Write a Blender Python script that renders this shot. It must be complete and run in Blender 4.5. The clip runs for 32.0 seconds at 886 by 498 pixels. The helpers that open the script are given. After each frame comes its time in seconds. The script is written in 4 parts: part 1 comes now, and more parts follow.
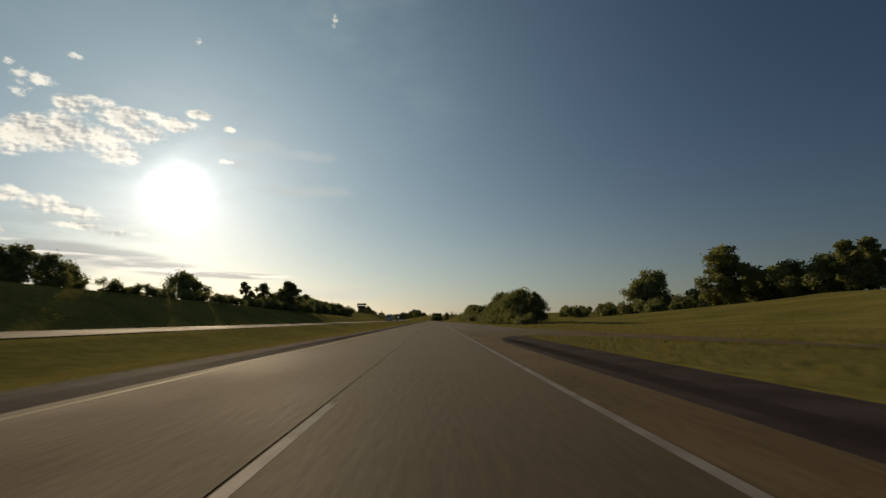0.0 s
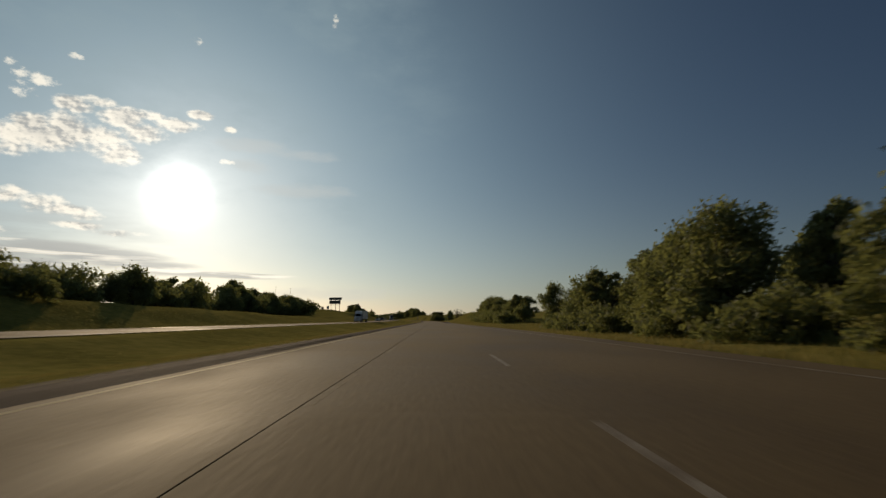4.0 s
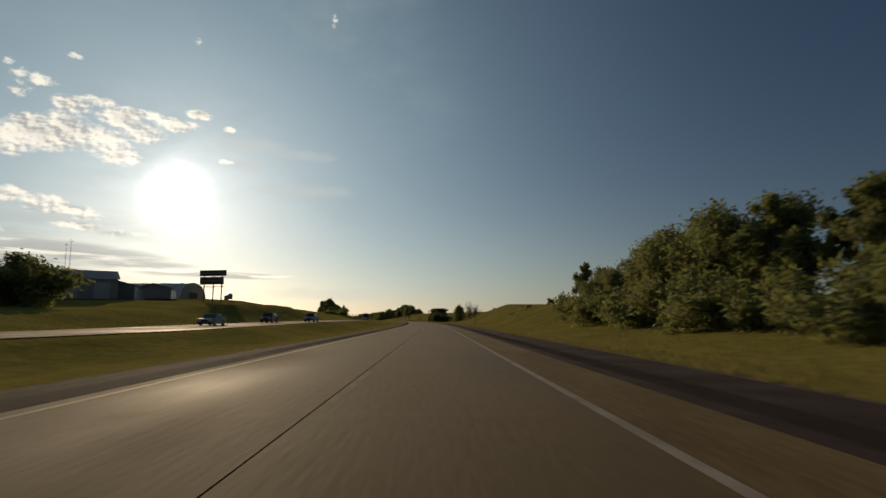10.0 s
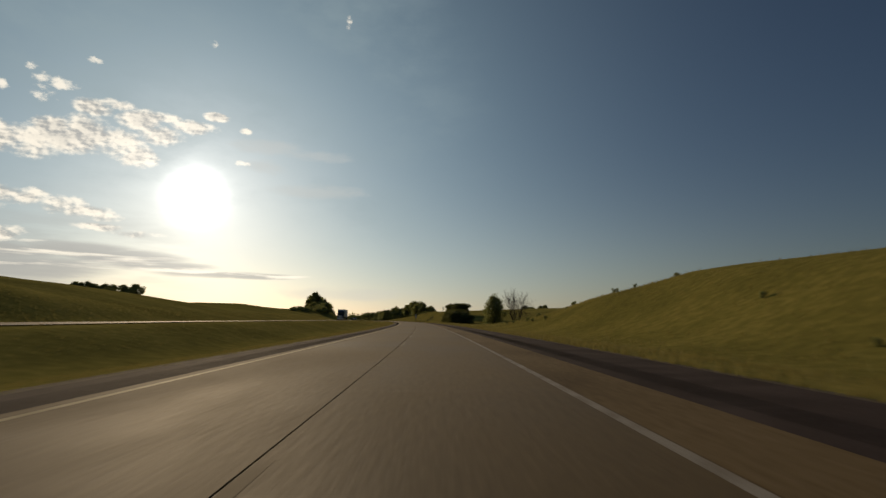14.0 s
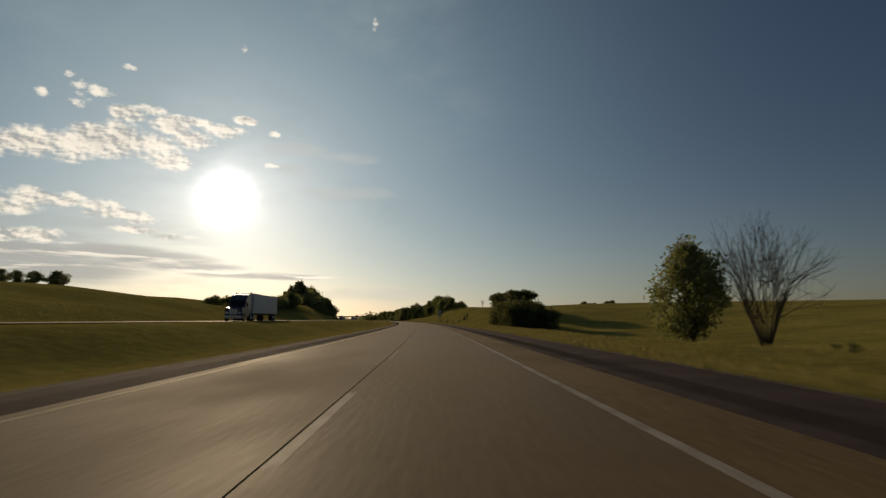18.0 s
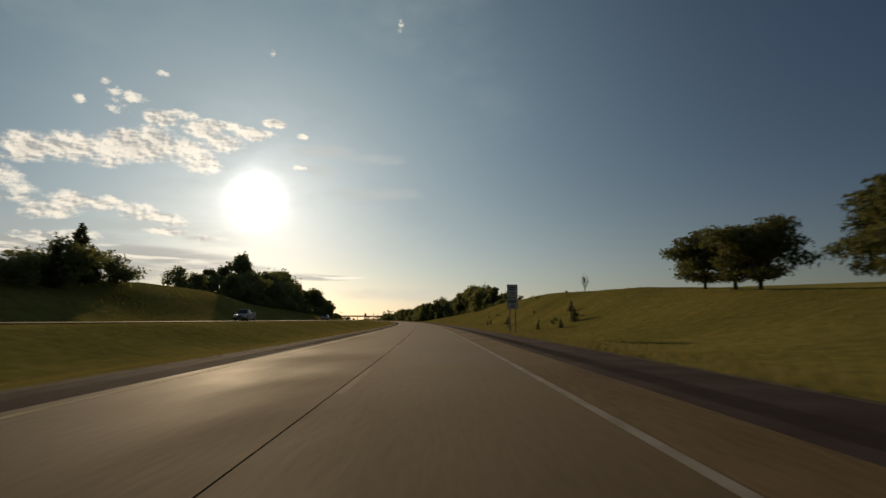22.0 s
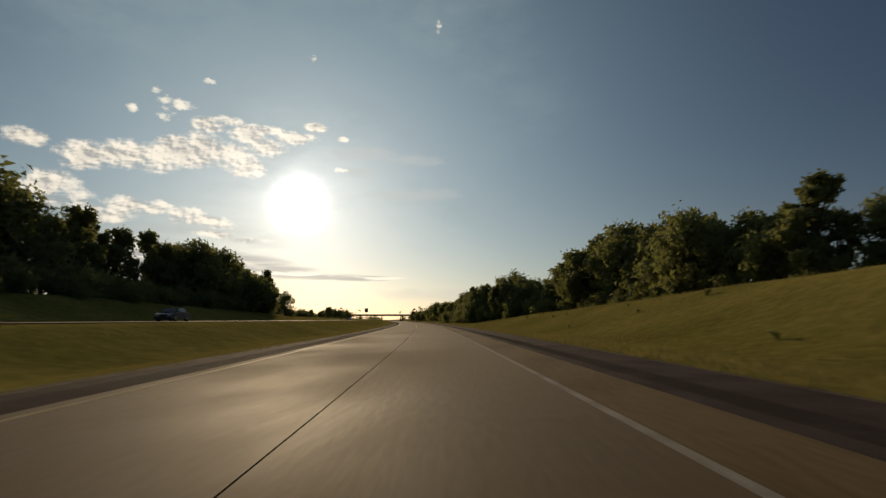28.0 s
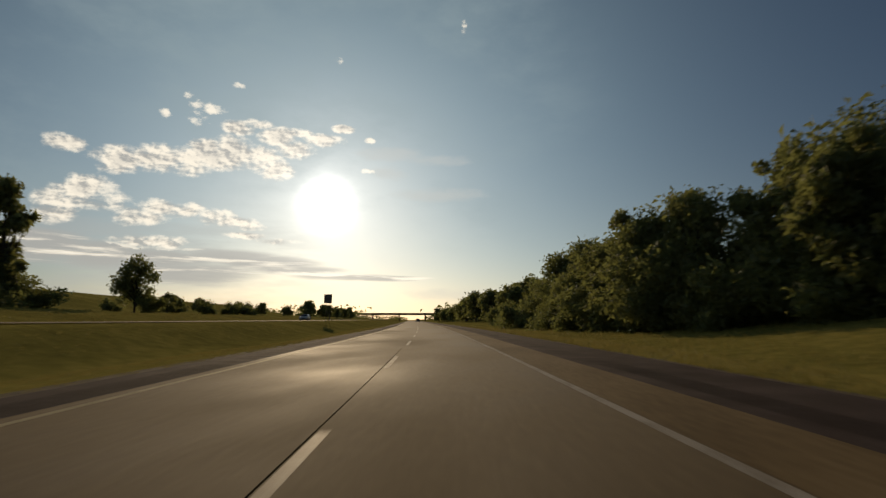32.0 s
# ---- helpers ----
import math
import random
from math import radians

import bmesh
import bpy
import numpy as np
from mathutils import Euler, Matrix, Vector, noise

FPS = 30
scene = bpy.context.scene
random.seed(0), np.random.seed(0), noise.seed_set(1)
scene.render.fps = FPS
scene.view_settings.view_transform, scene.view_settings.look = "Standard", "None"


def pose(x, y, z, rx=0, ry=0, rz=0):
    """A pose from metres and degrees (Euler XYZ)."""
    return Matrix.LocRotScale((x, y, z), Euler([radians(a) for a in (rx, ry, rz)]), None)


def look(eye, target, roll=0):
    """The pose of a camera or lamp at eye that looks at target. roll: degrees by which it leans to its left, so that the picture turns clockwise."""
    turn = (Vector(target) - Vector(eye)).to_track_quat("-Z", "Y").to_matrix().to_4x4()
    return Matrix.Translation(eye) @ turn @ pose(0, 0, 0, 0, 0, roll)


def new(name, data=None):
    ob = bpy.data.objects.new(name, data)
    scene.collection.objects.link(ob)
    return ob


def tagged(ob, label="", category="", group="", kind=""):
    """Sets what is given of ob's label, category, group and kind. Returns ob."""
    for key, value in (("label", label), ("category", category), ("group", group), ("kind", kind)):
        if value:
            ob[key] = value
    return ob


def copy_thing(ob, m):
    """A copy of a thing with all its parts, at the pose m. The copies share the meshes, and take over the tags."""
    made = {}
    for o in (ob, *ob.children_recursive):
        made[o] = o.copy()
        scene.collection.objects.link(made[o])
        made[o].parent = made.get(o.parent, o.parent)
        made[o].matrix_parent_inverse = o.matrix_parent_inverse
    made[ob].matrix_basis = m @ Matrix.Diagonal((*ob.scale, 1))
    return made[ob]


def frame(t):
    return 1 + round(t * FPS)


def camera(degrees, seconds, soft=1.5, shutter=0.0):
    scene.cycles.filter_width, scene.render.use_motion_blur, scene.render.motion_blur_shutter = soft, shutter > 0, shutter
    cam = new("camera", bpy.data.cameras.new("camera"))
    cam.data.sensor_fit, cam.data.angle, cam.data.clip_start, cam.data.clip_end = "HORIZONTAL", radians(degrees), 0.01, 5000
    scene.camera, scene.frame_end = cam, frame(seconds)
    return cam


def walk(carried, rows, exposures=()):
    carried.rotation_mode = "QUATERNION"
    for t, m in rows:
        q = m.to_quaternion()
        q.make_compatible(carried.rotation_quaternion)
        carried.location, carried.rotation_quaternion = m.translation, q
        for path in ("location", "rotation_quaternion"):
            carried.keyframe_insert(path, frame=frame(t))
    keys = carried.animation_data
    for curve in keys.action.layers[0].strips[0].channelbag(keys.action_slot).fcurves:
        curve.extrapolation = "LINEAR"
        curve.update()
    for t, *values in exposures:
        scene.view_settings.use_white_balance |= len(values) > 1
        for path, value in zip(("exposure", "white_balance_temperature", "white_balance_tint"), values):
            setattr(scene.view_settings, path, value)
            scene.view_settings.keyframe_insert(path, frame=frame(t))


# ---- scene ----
# ---- the road's line: straight, then a wide bend to the left, then straight ----
BEND_FROM, BEND_TO, CURVE = 396.0, 1190.0, radians(0.68) / 33.6
SPEED, EYE = 33.6, 1.17


def heading(s):
    """The road's heading at s metres along it, radians, left positive."""
    return CURVE * (min(max(s, BEND_FROM), BEND_TO) - BEND_FROM)


def place(s, d, z=0.0):
    """The world place s metres along the road and d metres to its right."""
    a = heading(s)
    if s <= BEND_FROM:
        x, y = 0.0, s
    else:
        r = 1 / CURVE
        x, y = -r * (1 - math.cos(a)), BEND_FROM + r * math.sin(a)
        if s > BEND_TO:
            x, y = x - (s - BEND_TO) * math.sin(a), y + (s - BEND_TO) * math.cos(a)
    return Vector((x + d * math.cos(a), y + d * math.sin(a), z))


def stand(s, d, z=0.0, turn=0.0, size=1.0):
    """A pose on the road's line; turn in degrees from its heading."""
    m = Matrix.Translation(place(s, d, z)) @ Matrix.Rotation(heading(s) + radians(turn), 4, "Z")
    return m @ Matrix.Diagonal((size, size, size, 1)) if not hasattr(size, "__len__") else m @ Matrix.Diagonal((*size, 1))


# ---- camera and walk ----
cam = camera(76.2, 32.0, soft=1.4, shutter=0.35)
PITCH = 7.13
sway_t = [0, 3, 5.5, 10, 14, 17, 20, 24, 27.5, 30.5, 32]
sway_d = [-.32, .05, -.1, -.28, -.36, -.52, -.3, -.21, -.39, -.41, -.6]
yaw_t = [0, 3.5, 5.5, 6, 6.5, 7, 7.5, 8.5, 10, 10.75, 11.5, 12]
yaw_d = [.0, .0, .3, .3, .2, .14, .05, 0, 0, -.12, -.08, 0]
nod_t = [0, 0.5, 1, 1.5, 11.5, 12.5, 14, 32]
nod_d = [0, 0, .22, 0, 0, -.1, 0, 0]
rows = []
for i in range(65):
    t = i / 2
    s = SPEED * t
    rows.append((t, Matrix.Translation(place(s, float(np.interp(t, sway_t, sway_d)), EYE))
                 @ Matrix.Rotation(heading(s) + radians(-.86 + float(np.interp(t, yaw_t, yaw_d))), 4, "Z")
                 @ Matrix.Rotation(radians(90 + PITCH + float(np.interp(t, nod_t, nod_d))), 4, "X")))
walk(cam, rows, exposures=[(0, -0.50, 6500, 10), (4, -0.53, 6500, 10), (8, -0.48, 6520, 10), (12, -0.48, 6560, 11), (15, -0.55, 6640, 11), (18, -0.59, 6720, 12), (25, -0.55, 6760, 12), (32, -0.51, 6700, 11)])

# ---- world and sun ----
SUN_AZ, SUN_EL = -24.7, 11.5
world = bpy.data.worlds.new("sky")
scene.world = world
world.use_nodes = True
wn, wl = world.node_tree.nodes, world.node_tree.links
wn.clear()


def node(tree, kind, **values):
    n = tree.nodes.new(kind)
    for key, value in values.items():
        n.inputs[int(key[1:])].default_value = value
    return n


def wmath(op, a, b=None, c=None, clamp=False):
    n = wn.new("ShaderNodeMath")
    n.operation, n.use_clamp = op, clamp
    for i, v in enumerate((a, b, c)):
        if v is None:
            continue
        if isinstance(v, (int, float)):
            n.inputs[i].default_value = v
        else:
            wl.new(v, n.inputs[i])
    return n.outputs[0]


def wmix(f, a, b, mode="MIX"):
    n = wn.new("ShaderNodeMix")
    n.data_type, n.blend_type = "RGBA", mode
    for i, v in ((0, f), (6, a), (7, b)):
        if isinstance(v, (int, float, tuple)):
            n.inputs[i].default_value = v
        else:
            wl.new(v, n.inputs[i])
    return n.outputs[2]


def wramp(v, lo, hi):
    n = wn.new("ShaderNodeMapRange")
    n.interpolation_type = "SMOOTHSTEP"
    n.inputs[1].default_value, n.inputs[2].default_value = lo, hi
    wl.new(v, n.inputs[0])
    return n.outputs[0]


sky = wn.new("ShaderNodeTexSky")
sky.sky_type, sky.sun_disc = "NISHITA", False
sky.sun_elevation, sky.sun_rotation = radians(SUN_EL), radians(SUN_AZ)
sky.air_density, sky.dust_density, sky.ozone_density = 1.0, 0.5, 2.5
coord = wn.new("ShaderNodeTexCoord")
norm = wn.new("ShaderNodeVectorMath")
norm.operation = "NORMALIZE"
wl.new(coord.outputs["Generated"], norm.inputs[0])
xyz = wn.new("ShaderNodeSeparateXYZ")
wl.new(norm.outputs[0], xyz.inputs[0])
azim = wmath("MULTIPLY", wmath("ARCTAN2", xyz.outputs[0], xyz.outputs[1]), 57.2958)
elev = wmath("MULTIPLY", wmath("ARCSINE", xyz.outputs[2]), 57.2958)
# the sun's glare and aureole
sun_way = Vector((math.sin(radians(SUN_AZ)) * math.cos(radians(SUN_EL)), math.cos(radians(SUN_AZ)) * math.cos(radians(SUN_EL)), math.sin(radians(SUN_EL))))
dot = wn.new("ShaderNodeVectorMath")
dot.operation = "DOT_PRODUCT"
wl.new(norm.outputs[0], dot.inputs[0])
dot.inputs[1].default_value = sun_way
angle = wmath("MULTIPLY", wmath("ARCCOSINE", wmath("MINIMUM", dot.outputs["Value"], 1.0)), 57.2958)
core = wmath("POWER", 2.718, wmath("MULTIPLY", wmath("POWER", wmath("DIVIDE", angle, 1.85), 2.0), -1.0))
inner = wmath("POWER", 2.718, wmath("DIVIDE", angle, -3.9))
outer = wmath("POWER", 2.718, wmath("MULTIPLY", wmath("POWER", wmath("DIVIDE", angle, 29.0), 2.0), -1.0))
glare = wmath("ADD", wmath("MULTIPLY", core, 3.0), wmath("MULTIPLY", inner, 0.88))
# clouds: banks by azimuth, elevation and half extents in degrees
BANK = [(-40.4, 14.5, 2.3, 1), (-37.9, 14.4, 1.8, 1.1), (-36.3, 16.1, 1.2, 0.7), (-35.6, 15.1, 1.7, 0.9), (-33.5, 15.8, 2, 1.3), (-31.4, 15.3, 1.8, 1.2), (-29.8, 14.5, 1.4, 0.9),
        (-33.2, 18.1, 1.3, 0.6), (-31.5, 18.6, 1.2, 0.4), (-29.6, 17.6, 1.8, 0.8), (-28.0, 18.1, 1.4, 0.4), (-27.9, 16.6, 1.5, 0.8), (-25.4, 17.6, 1.9, 0.5), (-23.2, 18.8, 0.9, 0.35),
        (-20.5, 17.8, 0.5, 0.3), (-47.6, 14.9, 1.3, 0.6), (-43.4, 14.1, 1.7, 1)]
SCRAPS = [(-37.1, 18.5, 1, 0.6), (-35.9, 19.5, 1.2, 0.45), (-38.0, 20.4, 0.5, 0.35), (-37.3, 19.8, 0.6, 0.45), (-40.0, 18.6, 0.45, 0.45), (-33.6, 21.9, 0.6, 0.25), (-23.9, 25.2, 0.5, 0.3),
          (-10.6, 28.6, 0.35, 0.6), (-20.8, 14.8, 0.6, 0.25)]
MIDDLE = [(-39.5, 10.1, 2.5, 0.6), (-41.4, 9.2, 1.8, 0.8), (-37.5, 10.0, 1.6, 0.6), (-35.2, 9.7, 1.8, 0.6), (-33.5, 9.3, 1.7, 0.5), (-31.9, 8.9, 1.1, 0.4), (-32.3, 8.0, 1.9, 0.3),
          (-29.3, 7.6, 1.5, 0.3), (-40.5, 7.0, 2.2, 0.5), (-45.9, 10.9, 2.1, 1.2), (-44.1, 10.3, 1.6, 0.8), (-47.8, 9.7, 1.3, 1.3)]
SHELF = [(-40.0, 5.5, 4.1, 0.7), (-33.9, 6.0, 3.4, 0.5), (-30.3, 5.5, 3.6, 0.5), (-27.6, 4.8, 3.3, 0.35), (-23.1, 4.2, 4.1, 0.25), (-36.7, 4.3, 4.4, 0.7), (-44.0, 5.6, 3, 0.8),
         (-18.8, 4.1, 3.1, 0.2), (-49.1, 6.1, 3, 1)]
WISPS = [(-18.0, 16.6, 2.3, .5), (-13.6, 16.0, 2.2, .4), (-18.3, 14.6, 1.4, .5), (-9.6, 2.5, 5.1, .45), (-13.0, 12.6, 3.0, .5)]
spot = wn.new("ShaderNodeCombineXYZ")
wl.new(azim, spot.inputs[0])
wl.new(elev, spot.inputs[1])


def bank(ellipses, grow=1.0):
    """How deep a place in the sky lies inside the nearest of the ellipses: 1 at its centre, 0 at its rim."""
    found = None
    for az, el, ra, re in ellipses:
        dx = wmath("MULTIPLY", wmath("SUBTRACT", azim, az), 1 / (ra * grow))
        dy = wmath("MULTIPLY", wmath("SUBTRACT", elev, el), 1 / (re * grow))
        m = wmath("SUBTRACT", 1.0, wmath("MULTIPLY_ADD", dx, dx, wmath("MULTIPLY", dy, dy)))
        found = m if found is None else wmath("MAXIMUM", found, m)
    return wmath("MAXIMUM", found, -3.0)


def wnoise(scale, detail, offset=(0, 0, 0), stretch=(0.6, 1, 1), rough=0.6):
    mp = wn.new("ShaderNodeMapping")
    mp.inputs[1].default_value, mp.inputs[3].default_value = offset, stretch
    wl.new(spot.outputs[0], mp.inputs[0])
    n = wn.new("ShaderNodeTexNoise")
    n.inputs["Scale"].default_value, n.inputs["Detail"].default_value, n.inputs["Roughness"].default_value = scale, detail, rough
    wl.new(mp.outputs[0], n.inputs["Vector"])
    return n.outputs[0]


puff, fine_puff = wnoise(0.55, 9, rough=.64), wnoise(0.55, 4, rough=.58)
puff_up = wnoise(0.55, 4, (-0.16, -0.20, 0), rough=.58)
heap = wmath("MULTIPLY_ADD", wmath("SUBTRACT", puff, 0.5), 4.6, wmath("MULTIPLY_ADD", bank(BANK, 1.25), 1.1, .25))
scrap = wmath("MULTIPLY_ADD", wmath("SUBTRACT", wnoise(1.1, 7, (4, 1, 0), rough=.66), 0.5), 5.0, wmath("MULTIPLY_ADD", bank(SCRAPS, 1.25), .8, -.05))
roll = wmath("MULTIPLY_ADD", wmath("SUBTRACT", puff, 0.5), 4.4, wmath("MULTIPLY_ADD", bank(MIDDLE, 1.3), 1.0, .15))
layer, layer_up = wnoise(0.42, 7, (2, 4, 0), (0.16, 1.7, 1), .58), wnoise(0.42, 7, (2, 3.4, 0), (0.16, 1.7, 1), .58)
flat = wmath("MULTIPLY_ADD", wmath("SUBTRACT", layer, 0.5), 2.6, wmath("MULTIPLY_ADD", bank(SHELF, 1.4), .9, .2))
body = wmath("MAXIMUM", heap, roll)
cloud = wmath("MAXIMUM", wramp(body, -0.1, 1.25), wmath("MAXIMUM", wmath("MULTIPLY", wramp(scrap, 0.0, 1.3), 0.85), wmath("MULTIPLY", wramp(flat, -0.3, 0.9), 0.85)))
rim = wmath("SUBTRACT", 1.0, wmath("MULTIPLY", wramp(wmath("MAXIMUM", body, wmath("MULTIPLY", flat, 1.3)), 0.7, 2.2), 0.45))
lit = wmath("MULTIPLY", wramp(wmath("SUBTRACT", fine_puff, puff_up), -0.10, 0.07), rim)
veil = wmath("MULTIPLY", wramp(wnoise(0.10, 6, (3, 7, 0), (0.5, 1, 1)), 0.42, 0.72), wmath("MULTIPLY", wramp(elev, 3.0, 14.0), wramp(wmath("MULTIPLY", azim, -1.0), -8.0, 10.0)))
thin = wmath("MULTIPLY", wramp(wmath("MULTIPLY_ADD", wmath("SUBTRACT", wnoise(0.5, 7, (1, 9, 0), (0.4, 1.1, 1), .62), 0.5), 4.0, bank(WISPS, 1.5)), -0.4, 1.3), 0.36)
lit = wmath("MAXIMUM", wmath("MULTIPLY", lit, wramp(body, -0.3, 0.2)), wmath("MULTIPLY", wramp(wmath("SUBTRACT", layer, layer_up), 0.0, 0.16), wramp(wmath("MULTIPLY", body, -1.0), -0.1, 0.3)))
lit = wmath("MAXIMUM", lit, wramp(scrap, 0.0, 0.5))
white = wmix(lit, (0.58, 0.575, 0.54, 1), (1.62, 1.48, 1.22, 1))
SKY = 0.041
base = wn.new("ShaderNodeVectorMath")
base.operation = "SCALE"
base.inputs[3].default_value = SKY
wl.new(wmix(1.0, sky.outputs[0], (1.0, 0.975, 1.03, 1), "MULTIPLY"), base.inputs[0])
glow = wn.new("ShaderNodeVectorMath")
glow.operation = "SCALE"
glow.inputs[0].default_value = (1.0, 0.97, 0.91)
wl.new(glare, glow.inputs[3])
halo = wn.new("ShaderNodeVectorMath")
halo.operation = "SCALE"
halo.inputs[0].default_value = (0.258, 0.388, 0.404)
wl.new(outer, halo.inputs[3])
# pale air low over the horizon
low = wmath("POWER", 2.718, wmath("MULTIPLY", wmath("POWER", wmath("DIVIDE", elev, 9.0), 2.0), -1.0))
wide = wmath("POWER", 2.718, wmath("MULTIPLY", wmath("POWER", wmath("DIVIDE", wmath("ADD", azim, 8.0), 32.0), 2.0), -1.0))
air = wn.new("ShaderNodeVectorMath")
air.operation = "SCALE"
air.inputs[0].default_value = (0.158, 0.166, 0.150)
wl.new(wmath("MULTIPLY", low, wide), air.inputs[3])
clear = wmix(1.0, wmix(1.0, wmix(1.0, base.outputs[0], air.outputs[0], "ADD"), halo.outputs[0], "ADD"), glow.outputs[0], "ADD")
hazy = wmix(wmath("MULTIPLY", veil, 0.45), clear, (0.43, 0.55, 0.58, 1))
near_sun = wmix(1.0, white, glow.outputs[0], "ADD")
streak = wramp(wnoise(0.30, 5, (5, 2, 0), (0.22, 1.3, 1)), 0.36, 0.62)
shelf = wmath("MULTIPLY", wmath("MULTIPLY", wramp(wmath("MULTIPLY", elev, -1.0), -12.5, -6.0), wramp(wmath("MULTIPLY", azim, -1.0), 20.0, 34.0)), wmath("MULTIPLY", streak, 0.5))
hazy = wmix(shelf, hazy, (0.60, 0.62, 0.60, 1))
hazy = wmix(thin, hazy, (0.86, 0.86, 0.80, 1))
full = wmix(wmath("MULTIPLY", cloud, 0.88), hazy, near_sun)
back = wn.new("ShaderNodeBackground")
back.inputs[1].default_value = 1.0
wl.new(full, back.inputs[0])
wl.new(back.outputs[0], wn.new("ShaderNodeOutputWorld").inputs[0])

sun = new("sun", bpy.data.lights.new("sun", "SUN"))
sun.data.energy, sun.data.angle, sun.data.color = 3.0, radians(0.6), (1.0, 0.76, 0.47)
sun.matrix_world = look(sun_way * 100, (0, 0, 0))


# ---- materials ----
def material(name, colors, rough=0.8, scale=1.0, bump=0.0, fine=None, metallic=0.0, translucent=None, spec=0.4, stretch=(1, 1, 1), vary=0.0, island=False, world=False, sheen=None):
    """Noise at two scales over a colour ramp, with bump; vary: the spread between pieces."""
    mat = bpy.data.materials.new(name)
    mat.use_nodes = True
    t = mat.node_tree
    n, l = t.nodes, t.links
    b = n["Principled BSDF"]
    co = n.new("ShaderNodeTexCoord")
    mp = n.new("ShaderNodeMapping")
    mp.inputs[3].default_value = stretch
    l.new(n.new("ShaderNodeNewGeometry").outputs["Position"] if world else co.outputs["Object"], mp.inputs[0])
    big = n.new("ShaderNodeTexNoise")
    big.inputs["Scale"].default_value, big.inputs["Detail"].default_value = scale, 6
    small = n.new("ShaderNodeTexNoise")
    small.inputs["Scale"].default_value, small.inputs["Detail"].default_value = fine or scale * 14, 5
    for q in (big, small):
        l.new(mp.outputs[0], q.inputs["Vector"])
    mix = n.new("ShaderNodeMath")
    mix.operation = "MULTIPLY_ADD"
    mix.inputs[1].default_value = 0.45
    half = n.new("ShaderNodeMath")
    half.operation = "MULTIPLY"
    half.inputs[1].default_value = 0.55
    l.new(big.outputs[0], half.inputs[0])
    l.new(small.outputs[0], mix.inputs[0])
    l.new(half.outputs[0], mix.inputs[2])
    value = mix.outputs[0]
    if vary:
        if island:
            geo = n.new("ShaderNodeNewGeometry")
            rnd = geo.outputs["Random Per Island"]
        else:
            rnd = n.new("ShaderNodeObjectInfo").outputs["Random"]
        sp = n.new("ShaderNodeMath")
        sp.operation = "MULTIPLY_ADD"
        sp.inputs[1].default_value, sp.inputs[2].default_value = vary, -vary / 2
        l.new(rnd, sp.inputs[0])
        ad = n.new("ShaderNodeMath")
        l.new(value, ad.inputs[0])
        l.new(sp.outputs[0], ad.inputs[1])
        value = ad.outputs[0]
    ramp = n.new("ShaderNodeValToRGB")
    e = ramp.color_ramp.elements
    e[0].position, e[0].color = 0.32, (*colors[0], 1)
    e[1].position, e[1].color = 0.68, (*colors[-1], 1)
    for i, c in enumerate(colors[1:-1]):
        e.new(0.32 + 0.36 * (i + 1) / (len(colors) - 1)).color = (*c, 1)
    l.new(value, ramp.inputs[0])
    l.new(ramp.outputs[0], b.inputs["Base Color"])
    b.inputs["Metallic"].default_value = metallic
    if isinstance(rough, tuple):
        mr = n.new("ShaderNodeMapRange")
        mr.inputs[1].default_value, mr.inputs[2].default_value = 0.35, 0.65
        mr.inputs[3].default_value, mr.inputs[4].default_value = rough
        l.new(big.outputs[0], mr.inputs[0])
        l.new(mr.outputs[0], b.inputs["Roughness"])
    else:
        b.inputs["Roughness"].default_value = rough
    b.inputs["Specular IOR Level"].default_value = spec
    if sheen:
        b.inputs["Sheen Weight"].default_value, b.inputs["Sheen Roughness"].default_value = sheen[0], 0.5
        b.inputs["Sheen Tint"].default_value = (*sheen[1], 1)
    if bump:
        bp = n.new("ShaderNodeBump")
        bp.inputs[0].default_value, bp.inputs[1].default_value = min(1.0, bump), 0.02
        l.new(small.outputs[0], bp.inputs["Height"])
        l.new(bp.outputs[0], b.inputs["Normal"])
    if translucent:
        tr = n.new("ShaderNodeBsdfTranslucent")
        tr.inputs[0].default_value = (*translucent, 1)
        ms = n.new("ShaderNodeAddShader")
        l.new(b.outputs[0], ms.inputs[0])
        l.new(tr.outputs[0], ms.inputs[1])
        l.new(ms.outputs[0], n["Material Output"].inputs[0])
    return mat


M_CONCRETE = material("worn_concrete", [(.118, .076, .031), (.157, .104, .044), (.196, .133, .058)], (0.72, .97), 0.22, 0.5, fine=9, vary=0.06, spec=0.215, world=True, stretch=(1, .35, 1))
M_CONCRETE_STRIP = material("tan_concrete", [(.13, .087, .042), (.225, .152, .072), (.29, .205, .108)], 0.95, 0.5, 0.35, fine=10, spec=.05, stretch=(1, .3, 1))
M_PATCH = material("smooth_patch", [(.17, .128, .08), (.22, .17, .11)], (0.62, .9), 1.2, 0.2, fine=12, spec=0.3)
M_ASPHALT = material("old_asphalt", [(.050, .035, .029), (.088, .064, .054), (.135, .100, .084)], 0.95, 0.6, 0.7, fine=18, spec=0.03)
M_GRAVEL = material("pale_gravel", [(.13, .10, .068), (.22, .178, .125)], 1.0, 3.0, 0.6, fine=40, spec=.05)
M_JOINT = material("joint_tar", [(.032, .025, .017), (.060, .046, .031)], 0.95, 2.0, spec=.04)
M_GROOVE = material("groove_asphalt", [(.036, .026, .021), (.066, .048, .040)], 0.95, 2.0, spec=.03)
M_DASH = material("worn_dash_paint", [(.19, .14, .09), (.42, .36, .27), (.66, .60, .50)], 0.7, 1.5, 0.1, fine=14, spec=.08, vary=.22)
